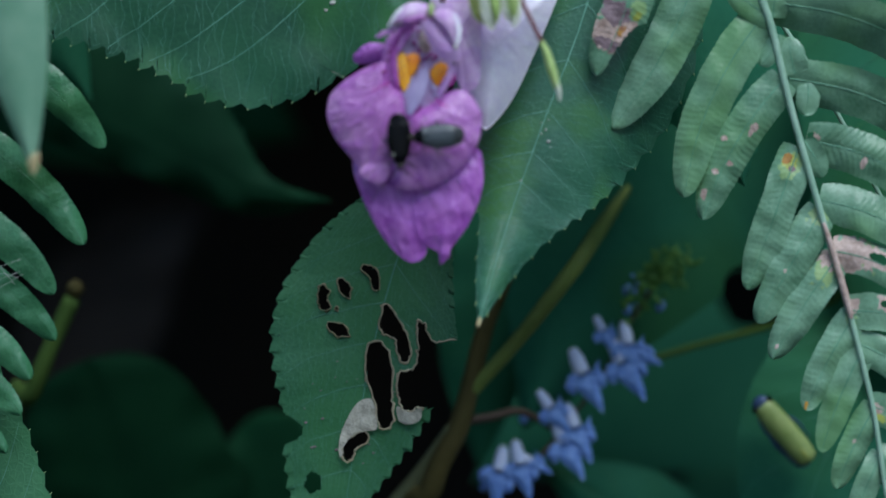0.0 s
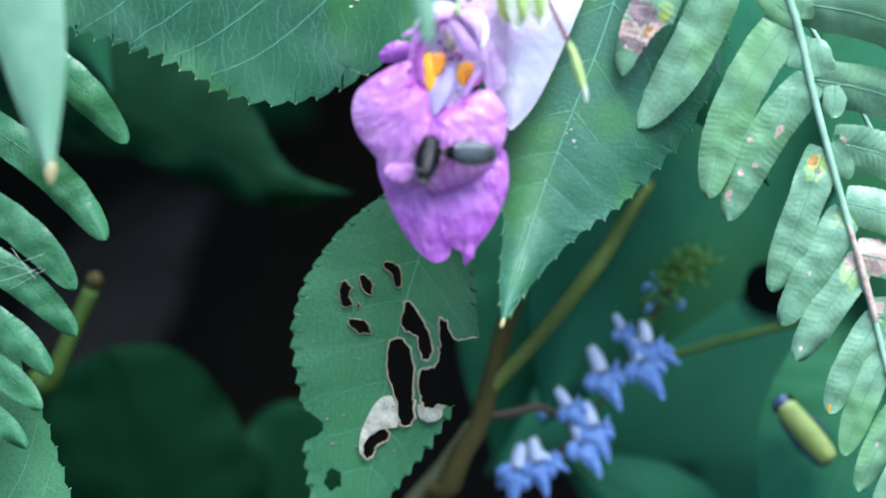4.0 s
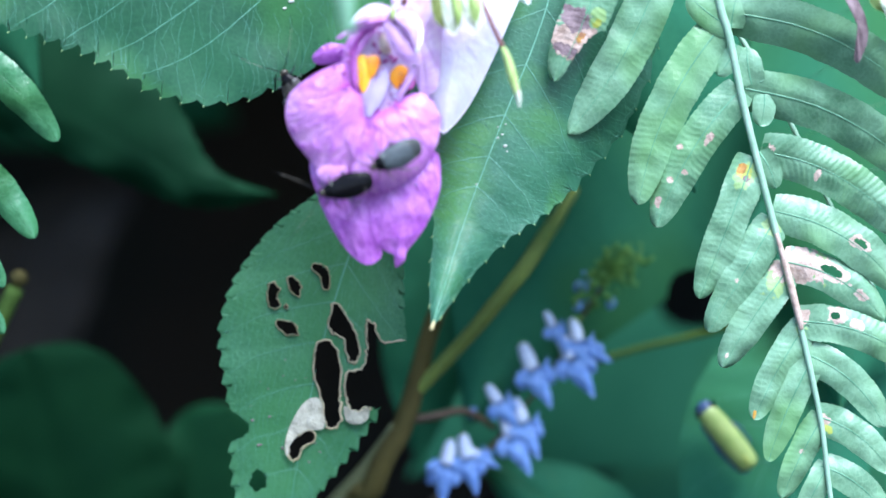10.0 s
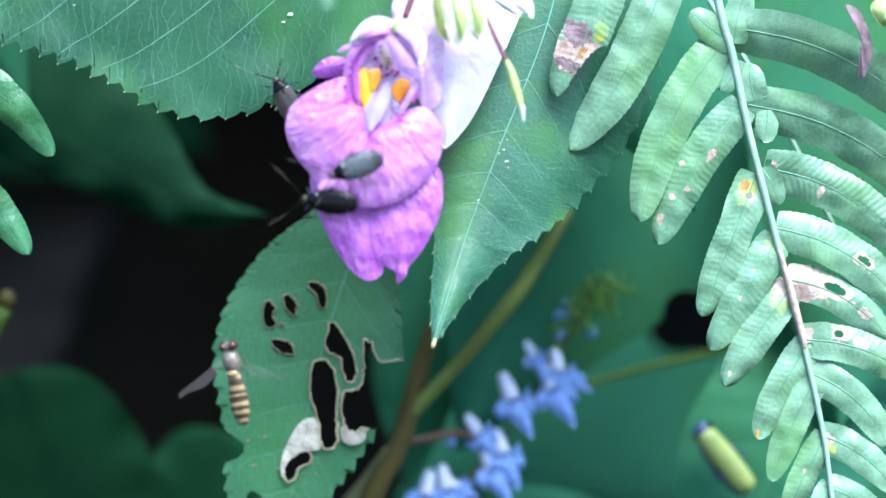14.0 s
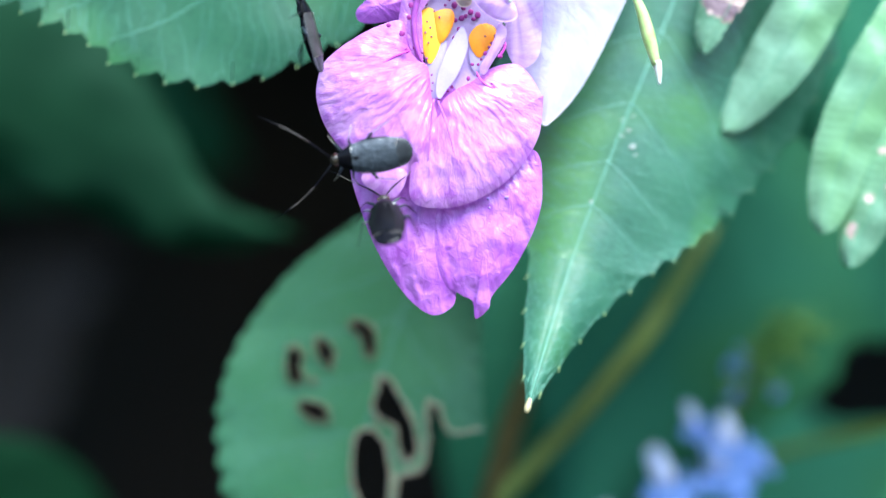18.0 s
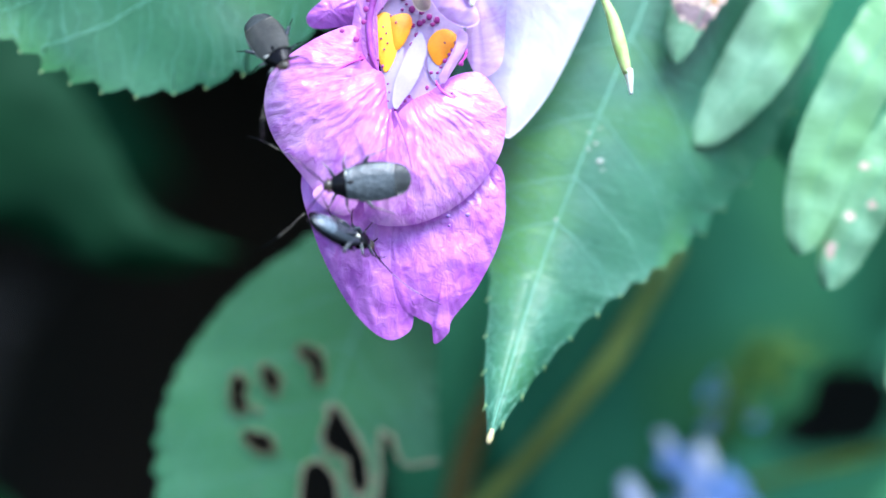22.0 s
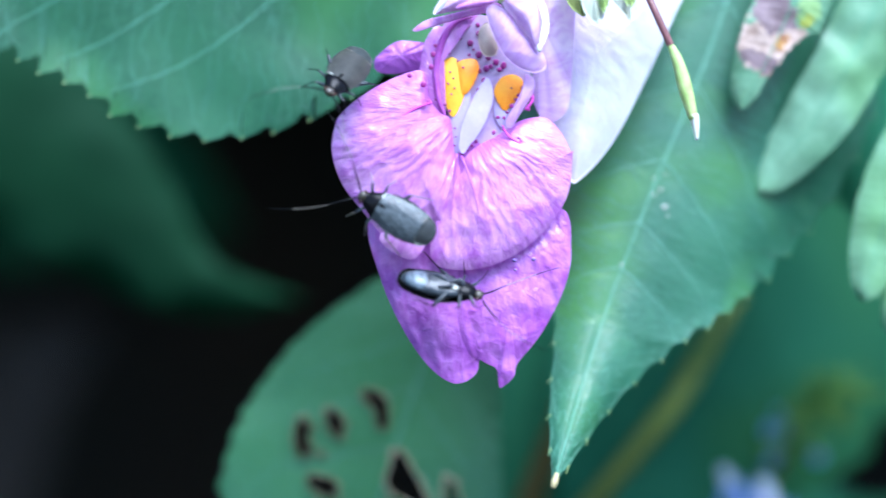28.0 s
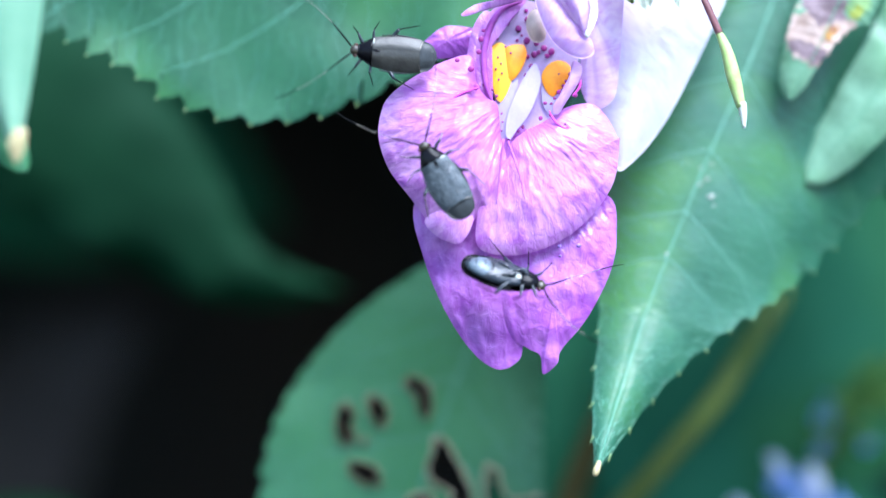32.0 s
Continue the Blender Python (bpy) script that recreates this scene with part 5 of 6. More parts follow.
for pts, d, m in (([(5.1, 37.2), (5.2, 33.5), (5.8, 31.4), (6.8, 30.4), (7.4, 30.2), (7.9, 31.5), (7.5, 33.5), (6.9, 37.2)], -2.4, BUD_OLIVE),
                  ([(6.4, 36.6), (6.8, 32.4), (7.4, 30.3), (8.3, 29.3), (9.0, 30.0), (9.7, 32.1), (9.3, 34.5), (8.2, 36.6)], -3.0, BUD_WHITE),
                  ([(7.6, 37.0), (8.2, 32.8), (8.7, 30.9), (9.1, 30.4), (9.6, 31.9), (9.3, 34.9)], -3.6, BUD_GREEN),
                  ([(8.7, 36.7), (9.7, 32.2), (10.2, 31.1), (11.1, 30.3), (11.6, 29.7), (12.6, 31.3), (12.5, 34.1), (11.3, 36.7)], -2.6, BUD_WHITE),
                  ([(10.2, 37.1), (10.6, 32.9), (11.3, 31.0), (11.9, 31.4), (12.3, 33.5), (11.5, 36.6)], -3.1, BUD_GREEN),
                  ([(6.7, 38.3), (7.7, 35.7), (9.8, 34.7), (11.6, 35.7), (11.4, 38.9), (8.7, 39.9)], -2.0, BUD_GREEN)):
    v, f = lobe(pts, d, dome=0.6, thick=0.5, n=40, rings=8, crease=0.5)
    mesh_part("bud_scale", v, f, m, calyx)
tube_part("stalk", [(9, 1, 50), (9.5, 0, 44), (9.8, -1, 37)], [0.4, 0.4, 0.5], STEM_GREEN, calyx)
pink_bud = thing("flower_bud", at(15, 2, 37), "small closed pink bud", "bud")
for pts, d in (([(11.8, 40.0), (14.9, 40.7), (19.0, 36.6), (19.4, 33.8), (18.1, 34.3), (14.9, 35.8)], 0.0), ([(12.5, 37.5), (15.3, 36.5), (17.7, 33.9), (14.9, 35.0)], -0.6)):
    v, f = lobe(pts, d, dome=1.0, thick=1.2, n=28, rings=6)
    mesh_part("bud_petal", v, f, PETAL_WHITE, pink_bud)
tube_part("stalk", [(9, 1, 50), (11, 0.6, 46), (12.5, 0.4, 40)], [0.4, 0.35, 0.3], STEM_GREEN, pink_bud)
withered = thing("withered_flower", at(71, 8, 38), "brown withered petal beside a pale bud", "flower")
v, f = lobe([(65.5, 35.7), (67.3, 35.1), (68.8, 32.4), (69.5, 29.0), (68.1, 25.2), (67.3, 25.9), (68.0, 29.1), (67.3, 32.0)], 8, dome=0.8, crease=0.8)
mesh_part("dry_petal", v, f, DRY_BROWN, withered, "dark brown curled petal")
v, f = lobe([(69.0, 35.6), (71.8, 37.3), (74.2, 34.8), (73.8, 31.0), (71.3, 32.3), (70.0, 33.1)], 6.5, dome=1.2, thick=1.2)
mesh_part("bud_scale", v, f, BUD_GREEN, withered)
v, f = lobe([(70.8, 33.9), (72.2, 34.9), (73.7, 33.0), (73.3, 29.7), (72.1, 30.6), (71.5, 31.9)], 5.0, dome=0.6, thick=0.6)
mesh_part("bud_scale", v, f, BUD_WHITE, withered)
tube_part("stalk", [(71, 8, 50), (71.5, 7, 42), (71.5, 7, 36)], [0.3, 0.35, 0.4], STEM_GREEN, withered)

# ---- the blue flower spike, which sways ----
spike = thing("flower_spike", at(20, 52, -30), "blue mint flower spike with green buds, swaying", "flower")
tube_part("spike_stalk", [(x, 52, z) for x, z in [(2.9, -47.3), (7.6, -41.8), (15.0, -35.4), (20.6, -29.0), (26.3, -21.7), (31.0, -13.4), (36.6, -5.2)]], [0.45, 0.4, 0.3, 0.25], STEM_RED, spike, "thin brown flower stalk")


def blue_flower(x, z, lean, k):
    """A tubular two-lipped flower that hangs from its stalk."""
    c, s = math.cos(lean), math.sin(lean)

    def p(u, w, d):
        return at(x + (u * c - w * s) * k, 50 + d * k, z + (u * s + w * c) * k)
    v, f = tube([tuple(p(-0.2, 4.6, 1.4)), tuple(p(-0.1, 3.2, 0.6)), tuple(p(0, 1.4, 0))], [0.7 * k * MM, 1.0 * k * MM, 1.05 * k * MM])
    mesh_part("corolla_tube", v, f, BLUE_PALE, spike, "pale blue corolla tube")
    def flap(name, pts, d, mat, label=""):
        line = [((u * c - w * s) * k + x, (u * s + w * c) * k + z) for u, w in pts]
        v, f = lobe(line, 50 + d * k, dome=0.55 * k, thick=0.5 * k, n=28, rings=6, crease=0.5 * k)
        mesh_part(name, v, f, mat, spike, label)
    flap("lower_lip", [(-1.5, 0.5), (0, 1.2), (1.6, 0.8), (1.5, -0.8), (1.3, -3.0), (0.8, -4.2), (0.1, -3.0), (-1.1, -0.9)], -0.8, BLUE, "boat-shaped blue lower lip")
    flap("upper_lip", [(0.4, 1.2), (1.4, 1.4), (2.6, 2.4), (2.3, 1.2), (2.7, 0.3), (1.3, 0.1)], -0.2, BLUE)
    flap("upper_lip", [(-0.4, 1.2), (-1.3, 1.8), (-2.1, 1.5), (-2.0, 0.6), (-1.2, 0.0)], -0.2, BLUE)
    flap("side_lobe", [(-1.4, 0.2), (-0.9, 0.9), (-1.8, 1.3), (-2.7, 0.7), (-2.4, -0.4), (-1.7, -0.9)], -0.5, BLUE)
    flap("side_lobe", [(1.2, 0.2), (2.0, 0.6), (2.6, -0.3), (2.2, -1.2), (1.5, -1.0)], -0.6, BLUE)
    v, f = egg(p(-0.2, 4.7, 1.5), (p(0, 5.9, 1.7) - p(0, 5.4, 1.5), p(0.4, 5.4, 1.5) - p(0, 5.4, 1.5), Vector((0, 0.4 * k * MM, 0))), 8, 6)
    mesh_part("calyx", v, f, CALYX, spike)


for (x, z), lean, k in zip([(26.3, -16.1), (30.1, -18.9), (29.6, -22.0), (23.0, -23.6), (32.6, -19.6), (17.6, -28.5), (21.3, -32.2), (19.6, -34.7), (11.9, -37.8), (7.9, -38.8), (14.4, -36.6)],
                           (0.35, 0.1, 0.35, 0.3, 0.9, 0.5, 0.25, 0.3, 0.1, -0.3, 0.9), (0.75, 1.05, 1.3, 1.25, 0.75, 0.95, 1.15, 1.2, 1.1, 1.15, 0.7)):
    blue_flower(x, z, lean, k)
random.seed(8)
for k in range(150):
    u = random.random() ** 0.6
    x0, z0 = curve2([(29.6, -13.3), (33.7, -7.4), (36.5, -5.1), (38.3, -4.2)], u)
    x, z = x0 + random.gauss(0, 1.9) * (0.5 + 0.5 * u), z0 + random.gauss(0, 1.5)
    r, a = random.uniform(0.3, 0.62), random.uniform(0.2, 2.9)
    c, s = math.cos(a), math.sin(a)
    long = random.choice((1.0, 1.3, 2.3))
    v, f = egg(at(x, 51 + random.uniform(-2, 2), z), ((r * c * long * MM, random.uniform(-0.3, 0.3) * MM, r * s * long * MM), (0, 0.8 * r * MM, 0), (-r * s * 0.8 * MM, 0, r * c * 0.8 * MM)), 7, 6, lambda q: 1.2 - 0.7 * q)
    mesh_part("bud", v, f, BLUE if u < 0.35 and k % 5 == 0 else CALYX, spike)
for (x, z) in [(12.7, -29.0), (30.2, -8.6), (35.5, -11.5), (30.2, -11.9), (5.8, -39.8)]:
    v, f = egg(at(x, 51, z), ((0.8 * MM, 0, 0.2 * MM), (0, 0.8 * MM, 0), (0, 0, 0.9 * MM)), 8, 6)
    mesh_part("bud", v, f, BLUE, spike)


# ---- insects, built along +x with +z as their back, in their own space ----
def body_part(name, c, half, mat, parent, label="", shape=None, seg=14, rings=10):
    v, f = egg(Vector(c) * MM, ((half[0] * MM, 0, 0), (0, half[1] * MM, 0), (0, 0, half[2] * MM)), seg, rings, shape)
    return mesh_part(name, v, f, mat, parent, label, local=True)


def limb(name, pts, radii, mat, parent, label=""):
    v, f = tube([tuple(Vector(p) * MM) for p in pts], [r * MM for r in radii], 6, 4)
    return mesh_part(name, v, f, mat, parent, label, local=True)


def shell(rows, width_steps=8):
    """A low arched plate from rows (x, half width, ridge height, edge height), closed below."""
    v, f = [], []
    n = width_steps + 1
    for x, w, top, low in rows:
        for j in range(n):
            e = -1 + 2 * j / width_steps
            v.append(Vector((x, w * e, low + (top - low) * (1 - abs(e) ** 2.6))) * MM)
    for i in range(len(rows) - 1):
        for j in range(width_steps):
            a = i * n + j
            f.append((a, a + 1, a + n + 1, a + n))
    m = len(v)
    v += [p - Vector((0, 0, 0.1 * MM)) for p in v]
    f += [tuple(m + k for k in q[::-1]) for q in list(f)]
    for i in range(len(rows) - 1):
        for j in (0, width_steps):
            a = i * n + j
            f.append((a, a + n, m + a + n, m + a))
    for i in (0, len(rows) - 1):
        for j in range(width_steps):
            a = i * n + j
            f.append((a, a + 1, m + a + 1, m + a))
    return v, f


def plant_bug(label, wings=BUG_WING, belly=BUG_BLACK, pale=False, marked=False):
    bug = thing("plant_bug", Vector(), label, "bug", "plant bugs on the flower")
    body_part("abdomen", (-0.9, 0, 0.5), (3.1, 1.4, 0.62), BUG_GLOSS if belly is BUG_BELLY else belly, bug, "glossy dark abdomen", None, 18, 14)
    if belly is BUG_BELLY:
        body_part("belly_plate", (-2.3, 0.1, 0.36), (1.35, 1.12, 0.55), BUG_BELLY, bug, "glossy blue-grey rear of the belly")
        for k, x in enumerate((-1.3, -2.05, -2.9)):
            w = 1.05 - 0.13 * k
            limb("belly_ring", [(x, -w, 0.32), (x - 0.2, -0.4 * w, -0.14), (x - 0.12, 0.2 * w, -0.2), (x + 0.05, w, 0.25)], [0.02, 0.035, 0.02], BUG_BLACK, bug, "dark ring of the belly")
        for x, y, turn in ((0.4, 0.5, 0.5), (-0.3, -0.45, -0.4), (1.3, -0.5, 0.9)):
            limb("coxa", [(x + 0.5, y * 0.4, 0.1), (x, y, -0.15), (x - 0.9, y + turn * 0.5, -0.02)], [0.16, 0.2, 0.08], BUG_GLOSS, bug, "folded upper leg")
    body_part("thorax", (1.9, 0, 0.55), (1.15, 1.05, 0.6), BUG_BLACK, bug)
    if marked:
        body_part("pale_spot", (1.0, 0.35, 0.02), (0.35, 0.28, 0.12), SPECK, bug, "small white spot under the thorax", None, 8, 6)
    v, f = shell([(3.0, 0.55, 0.95, 0.72), (2.8, 0.72, 1.05, 0.7), (2.3, 0.98, 1.2, 0.68), (1.8, 1.28, 1.3, 0.68), (1.55, 1.36, 1.28, 0.7)])
    mesh_part("pronotum", v, f, BUG_BLACK, bug, "shiny black neck shield", local=True)
    v, f = shell([(1.62, 0.62, 1.32, 1.2), (1.3, 0.46, 1.36, 1.2), (0.9, 0.22, 1.34, 1.22), (0.62, 0.03, 1.28, 1.22)], 6)
    mesh_part("scutellum", v, f, BUG_BLACK, bug, "small dark triangle between the wings", local=True)
    body_part("collar", (1.58, -0.85, 1.16), (0.09, 0.4, 0.06), SPECK, bug, "narrow pale collar mark", None, 8, 6)
    body_part("head", (3.25, 0, 0.68), (0.48, 0.52, 0.36), BUG_HEAD, bug, "small olive brown head")
    for side in (-1, 1):
        body_part("eye", (3.2, side * 0.5, 0.72), (0.2, 0.17, 0.2), FLY_EYE, bug, "dark red-brown eye", None, 8, 6)
        v, f = [], []
        for i in range(17):
            s = i / 16
            x = 1.62 - 4.3 * s
            w = 1.36 + 0.36 * math.sin(min(1, s * 1.25) * math.pi * 0.62) - 0.55 * max(0, s - 0.78) / 0.22 * 0.4
            for j in range(9):
                e = j / 8
                inner = 0.3 * min(1, s * 3) * (1 - e) ** 2 if side > 0 else 0.0
                v.append(Vector((x - 0.3 * e * s, side * (w * e + 0.015 - inner), 1.3 - 0.12 * s - 0.5 * e ** 3.2 + (0.04 if side > 0 else 0.0) + 0.04 * math.sin(e * math.pi * 2))) * MM)
        for i in range(16):
            for j in range(8):
                a = i * 9 + j
                f.append((a, a + 1, a + 10, a + 9))
        cover = mesh_part("wing_cover", v, f, wings, bug, "leathery grey wing cover", local=True)
        limb("wing_edge", [(0.9, side * 1.62, 0.83), (-0.8, side * 1.75, 0.78), (-2.3, side * 1.62, 0.72)], [0.05, 0.07, 0.05], BUG_MEMBRANE if wings is not BUG_BLACK else BUG_BLACK, cover, "darker wing edge")
        limb("wing_line", [(-2.62, side * 0.08, 1.2), (-2.75, side * 0.8, 1.08), (-2.95, side * 1.45, 0.75)], [0.03, 0.05, 0.04], BUG_PALE, cover, "pale line before the wing tip")
    v, f = shell([(-2.55, 1.42, 1.12, 0.72), (-3.1, 1.45, 1.05, 0.7), (-3.6, 1.3, 0.98, 0.68), (-4.0, 0.98, 0.9, 0.68), (-4.25, 0.5, 0.82, 0.7), (-4.33, 0.1, 0.78, 0.72)])
    mesh_part("wing_membrane", v, f, BUG_BLACK if wings is BUG_BLACK else BUG_MEMBRANE, bug, "darker wing tip", local=True)
    for side in (-1, 1):
        for x0, knee, foot in ((2.4, (3.1, 1.6, 0.6), (3.7, 2.3, -0.3)), (1.6, (1.7, 2.0, 0.7), (1.3, 3.0, -0.3)), (0.7, (-0.6, 2.3, 0.9), (-2.5, 3.0, -0.3))):
            leg = limb("leg", [(x0, side * 0.6, 0.3), ((x0 + knee[0]) / 2, side * knee[1] * 0.6, 0.5), (knee[0], side * knee[1], knee[2])], [0.11, 0.16, 0.09] if x0 > 1 else [0.13, 0.23, 0.15], BUG_GLOSS, bug)
            limb("shin", [(knee[0], side * knee[1], knee[2]), ((knee[0] + foot[0]) / 2, side * (knee[1] + foot[1]) / 2, 0.3), (foot[0], side * foot[1], foot[2])], [0.065, 0.05, 0.035], BUG_PALE if pale else BUG_BLACK, leg)
        feeler = limb("antenna", [(3.55, side * 0.25, 0.75), (4.3, side * 1.0, 1.1), (5.6, side * 2.3, 1.2)], [0.07, 0.085, 0.05], BUG_BLACK, bug)
        limb("antenna_tip", [(5.6, side * 2.3, 1.2), (7.1, side * 3.5, 1.1), (8.2, side * 4.2, 0.9)], [0.032, 0.03, 0.04], BUG_PALE, feeler, "thin pale stretch of the antenna")
        limb("antenna_end", [(8.2, side * 4.2, 0.9), (9.2, side * 4.8, 0.7), (10.2, side * 5.2, 0.4)], [0.05, 0.04, 0.025], BUG_BLACK, feeler, "dark end of the antenna")
    return bug


bug_low = plant_bug("black plant bug with a glossy blue-grey belly", BUG_BLACK, BUG_BELLY, False, True)
bug_mid = plant_bug("dark plant bug with grey wing covers", BUG_WING, BUG_BLACK, True)
bug_top = plant_bug("brown-grey plant bug at the petal's upper rim", BUG_TOP_WING)

hoverfly = thing("hoverfly", Vector(), "slender hoverfly with tan and dark banded abdomen, flying", "fly")
body_part("thorax", (1.9, 0, 0), (1.7, 1.15, 1.15), FLY_BRONZE, hoverfly, "bronze thorax")
body_part("scutellum", (0.4, 0, 0.55), (0.5, 0.8, 0.4), FLY_YELLOW, hoverfly)
head = body_part("head", (3.9, 0, 0), (0.65, 1.1, 0.95), FLY_BRONZE, hoverfly)
for side in (-1, 1):
    body_part("eye", (3.95, side * 0.65, 0.15), (0.6, 0.65, 0.85), FLY_EYE, hoverfly, "large red-brown eye")
    limb("antenna", [(4.4, side * 0.15, 0.3), (4.9, side * 0.3, 0.3)], [0.1, 0.14], FLY_BRONZE, hoverfly)
BANDS = [(0.1, FLY_BRONZE), (0.9, FLY_YELLOW), (0.5, FLY_DARK), (0.95, FLY_YELLOW), (0.3, FLY_DARK), (0.35, FLY_YELLOW), (0.55, FLY_DARK), (0.8, FLY_YELLOW), (0.3, FLY_DARK), (0.75, FLY_YELLOW), (0.35, FLY_DARK), (0.7, FLY_YELLOW), (0.25, FLY_DARK)]
x = 0.5
for length, mat in BANDS:
    v, f = [], []
    for i in range(4):
        q = x - length * i / 3
        s = (0.5 - q) / 6.8
        w = 0.75 + 0.55 * math.sin(min(s, 1) * math.pi * 0.85) - 0.65 * max(0, s - 0.75) * 2.2
        for k in range(14):
            a = k * math.tau / 14
            v.append(Vector((q, w * math.cos(a), 0.55 * w * math.sin(a))) * MM)
    for i in range(3):
        for k in range(14):
            f.append((i * 14 + k, i * 14 + (k + 1) % 14, (i + 1) * 14 + (k + 1) % 14, (i + 1) * 14 + k))
    f += [tuple(range(14)), tuple(range(42, 56))]
    mesh_part("abdomen_band", v, f, mat, hoverfly, "yellow abdomen band" if mat is FLY_YELLOW else "dark brown abdomen band", local=True)
    x -= length
for side in (-1, 1):
    v, f = [], []
    for i in range(11):
        s = i / 10
        w = 1.5 * math.sin(min(1, s * 1.15 + 0.1) * math.pi * 0.9) ** 0.7 + 0.1
        for j in range(4):
            e = j / 3
            v.append(Vector((2.2 - 3.4 * s - w * e + 0.3, side * (1.0 + 6.6 * s), 0.7 + 0.9 * s - 0.1 * e)) * MM)
    for i in range(10):
        for j in range(3):
            a = i * 4 + j
            f.append((a, a + 1, a + 5, a + 4))
    mesh_part("wing", v, f, WING, hoverfly, "clear veined wing", local=True)
    for x0 in (2.6, 1.8, 1.0):
        limb("leg", [(x0, side * 0.5, -0.8), (x0 - 0.5, side * 1.0, -1.5), (x0 - 1.6, side * 0.8, -1.9)], [0.1, 0.08, 0.04], FLY_DARK, hoverfly)

for ob in hoverfly.children_recursive:
    ob.data.transform(Matrix.Scale(1.12, 4))

hopper = thing("leafhopper", at(50.5, 46, -32.8), "yellow-green leafhopper with blue-black head resting on a leaf", "leafhopper")
(hx0, hz0), (hx1, hz1) = [(47.9, -28.0), (56.4, -38.7)]
hd = Vector((hx1 - hx0, 0, hz1 - hz0))
hn = Vector((-hd.z, 0, hd.x)).normalized()
hc = at((hx0 + hx1) / 2, 45, (hz0 + hz1) / 2)
v, f = egg(hc, (hd * MM * -0.46, hn * 2.25 * MM, Vector((0, -1.6 * MM, 0))), 16, 14, lambda u: 0.9 / max(0.4, math.sin(math.pi * u)) ** 0.7)
mesh_part("wing_cover", v, f, HOPPER, hopper, "yellow-green folded wings")
v, f = egg(hc - hn * 0.7 * MM + hd * MM * 0.06 + Vector((0, 0.9 * MM, 0)), (hd * MM * -0.42, hn * 2.1 * MM, Vector((0, -1.0 * MM, 0))), 16, 12, lambda u: 0.9 / max(0.4, math.sin(math.pi * u)) ** 0.6)
mesh_part("body", v, f, HOPPER_BLUE, hopper, "blue-black underside")
v, f = egg(hc - hd * MM * 0.44, (hd * MM * -0.09, hn * 1.5 * MM, Vector((0, -1.1 * MM, 0))), 14, 8)
mesh_part("head", v, f, HOPPER_BLUE, hopper, "blue-black head")
for side in (-1, 1):
    v, f = egg(hc - hd * MM * 0.42 + hn * side * 1.5 * MM + Vector((0, -0.4 * MM, 0)), (hd * MM * 0.04, hn * 0.45 * MM, Vector((0, -0.5 * MM, 0))), 8, 6)
    mesh_part("eye", v, f, BUG_BLACK, hopper)
    v, f = tube([tuple(hc + hn * side * 1.2 * MM - hd * MM * 0.2), tuple(hc + hn * side * 2.6 * MM + Vector((0, 0.6 * MM, 0))), tuple(hc + hn * side * 2.4 * MM + hd * MM * 0.25 + Vector((0, 1.6 * MM, 0)))], [0.25 * MM, 0.2 * MM, 0.1 * MM], 6)
    mesh_part("leg", v, f, HOPPER_BLUE, hopper)
v, f = egg(hc + hd * MM * 0.3 + Vector((0, -1.0 * MM, 0)), (hd * MM * 0.1, hn * 0.5 * MM, Vector((0, -0.4 * MM, 0))), 10, 6)
mesh_part("wing_tip", v, f, YELLOWED, hopper)


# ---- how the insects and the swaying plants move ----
def insect(x, y, z, turn, roll=0.0, tip=0.0):
    """A pose in mm: back towards the viewer, heading turned from +x towards up, rolled about its length."""
    m = Matrix(((1, 0, 0), (0, 0, -1), (0, 1, 0))).to_4x4()
    return Matrix.Translation(at(x, y, z)) @ pose(0, 0, 0, 0, -turn, 0) @ m @ pose(0, 0, 0.0006) @ pose(0, 0, 0, roll, -tip, 0) @ pose(0, 0, -0.0006)


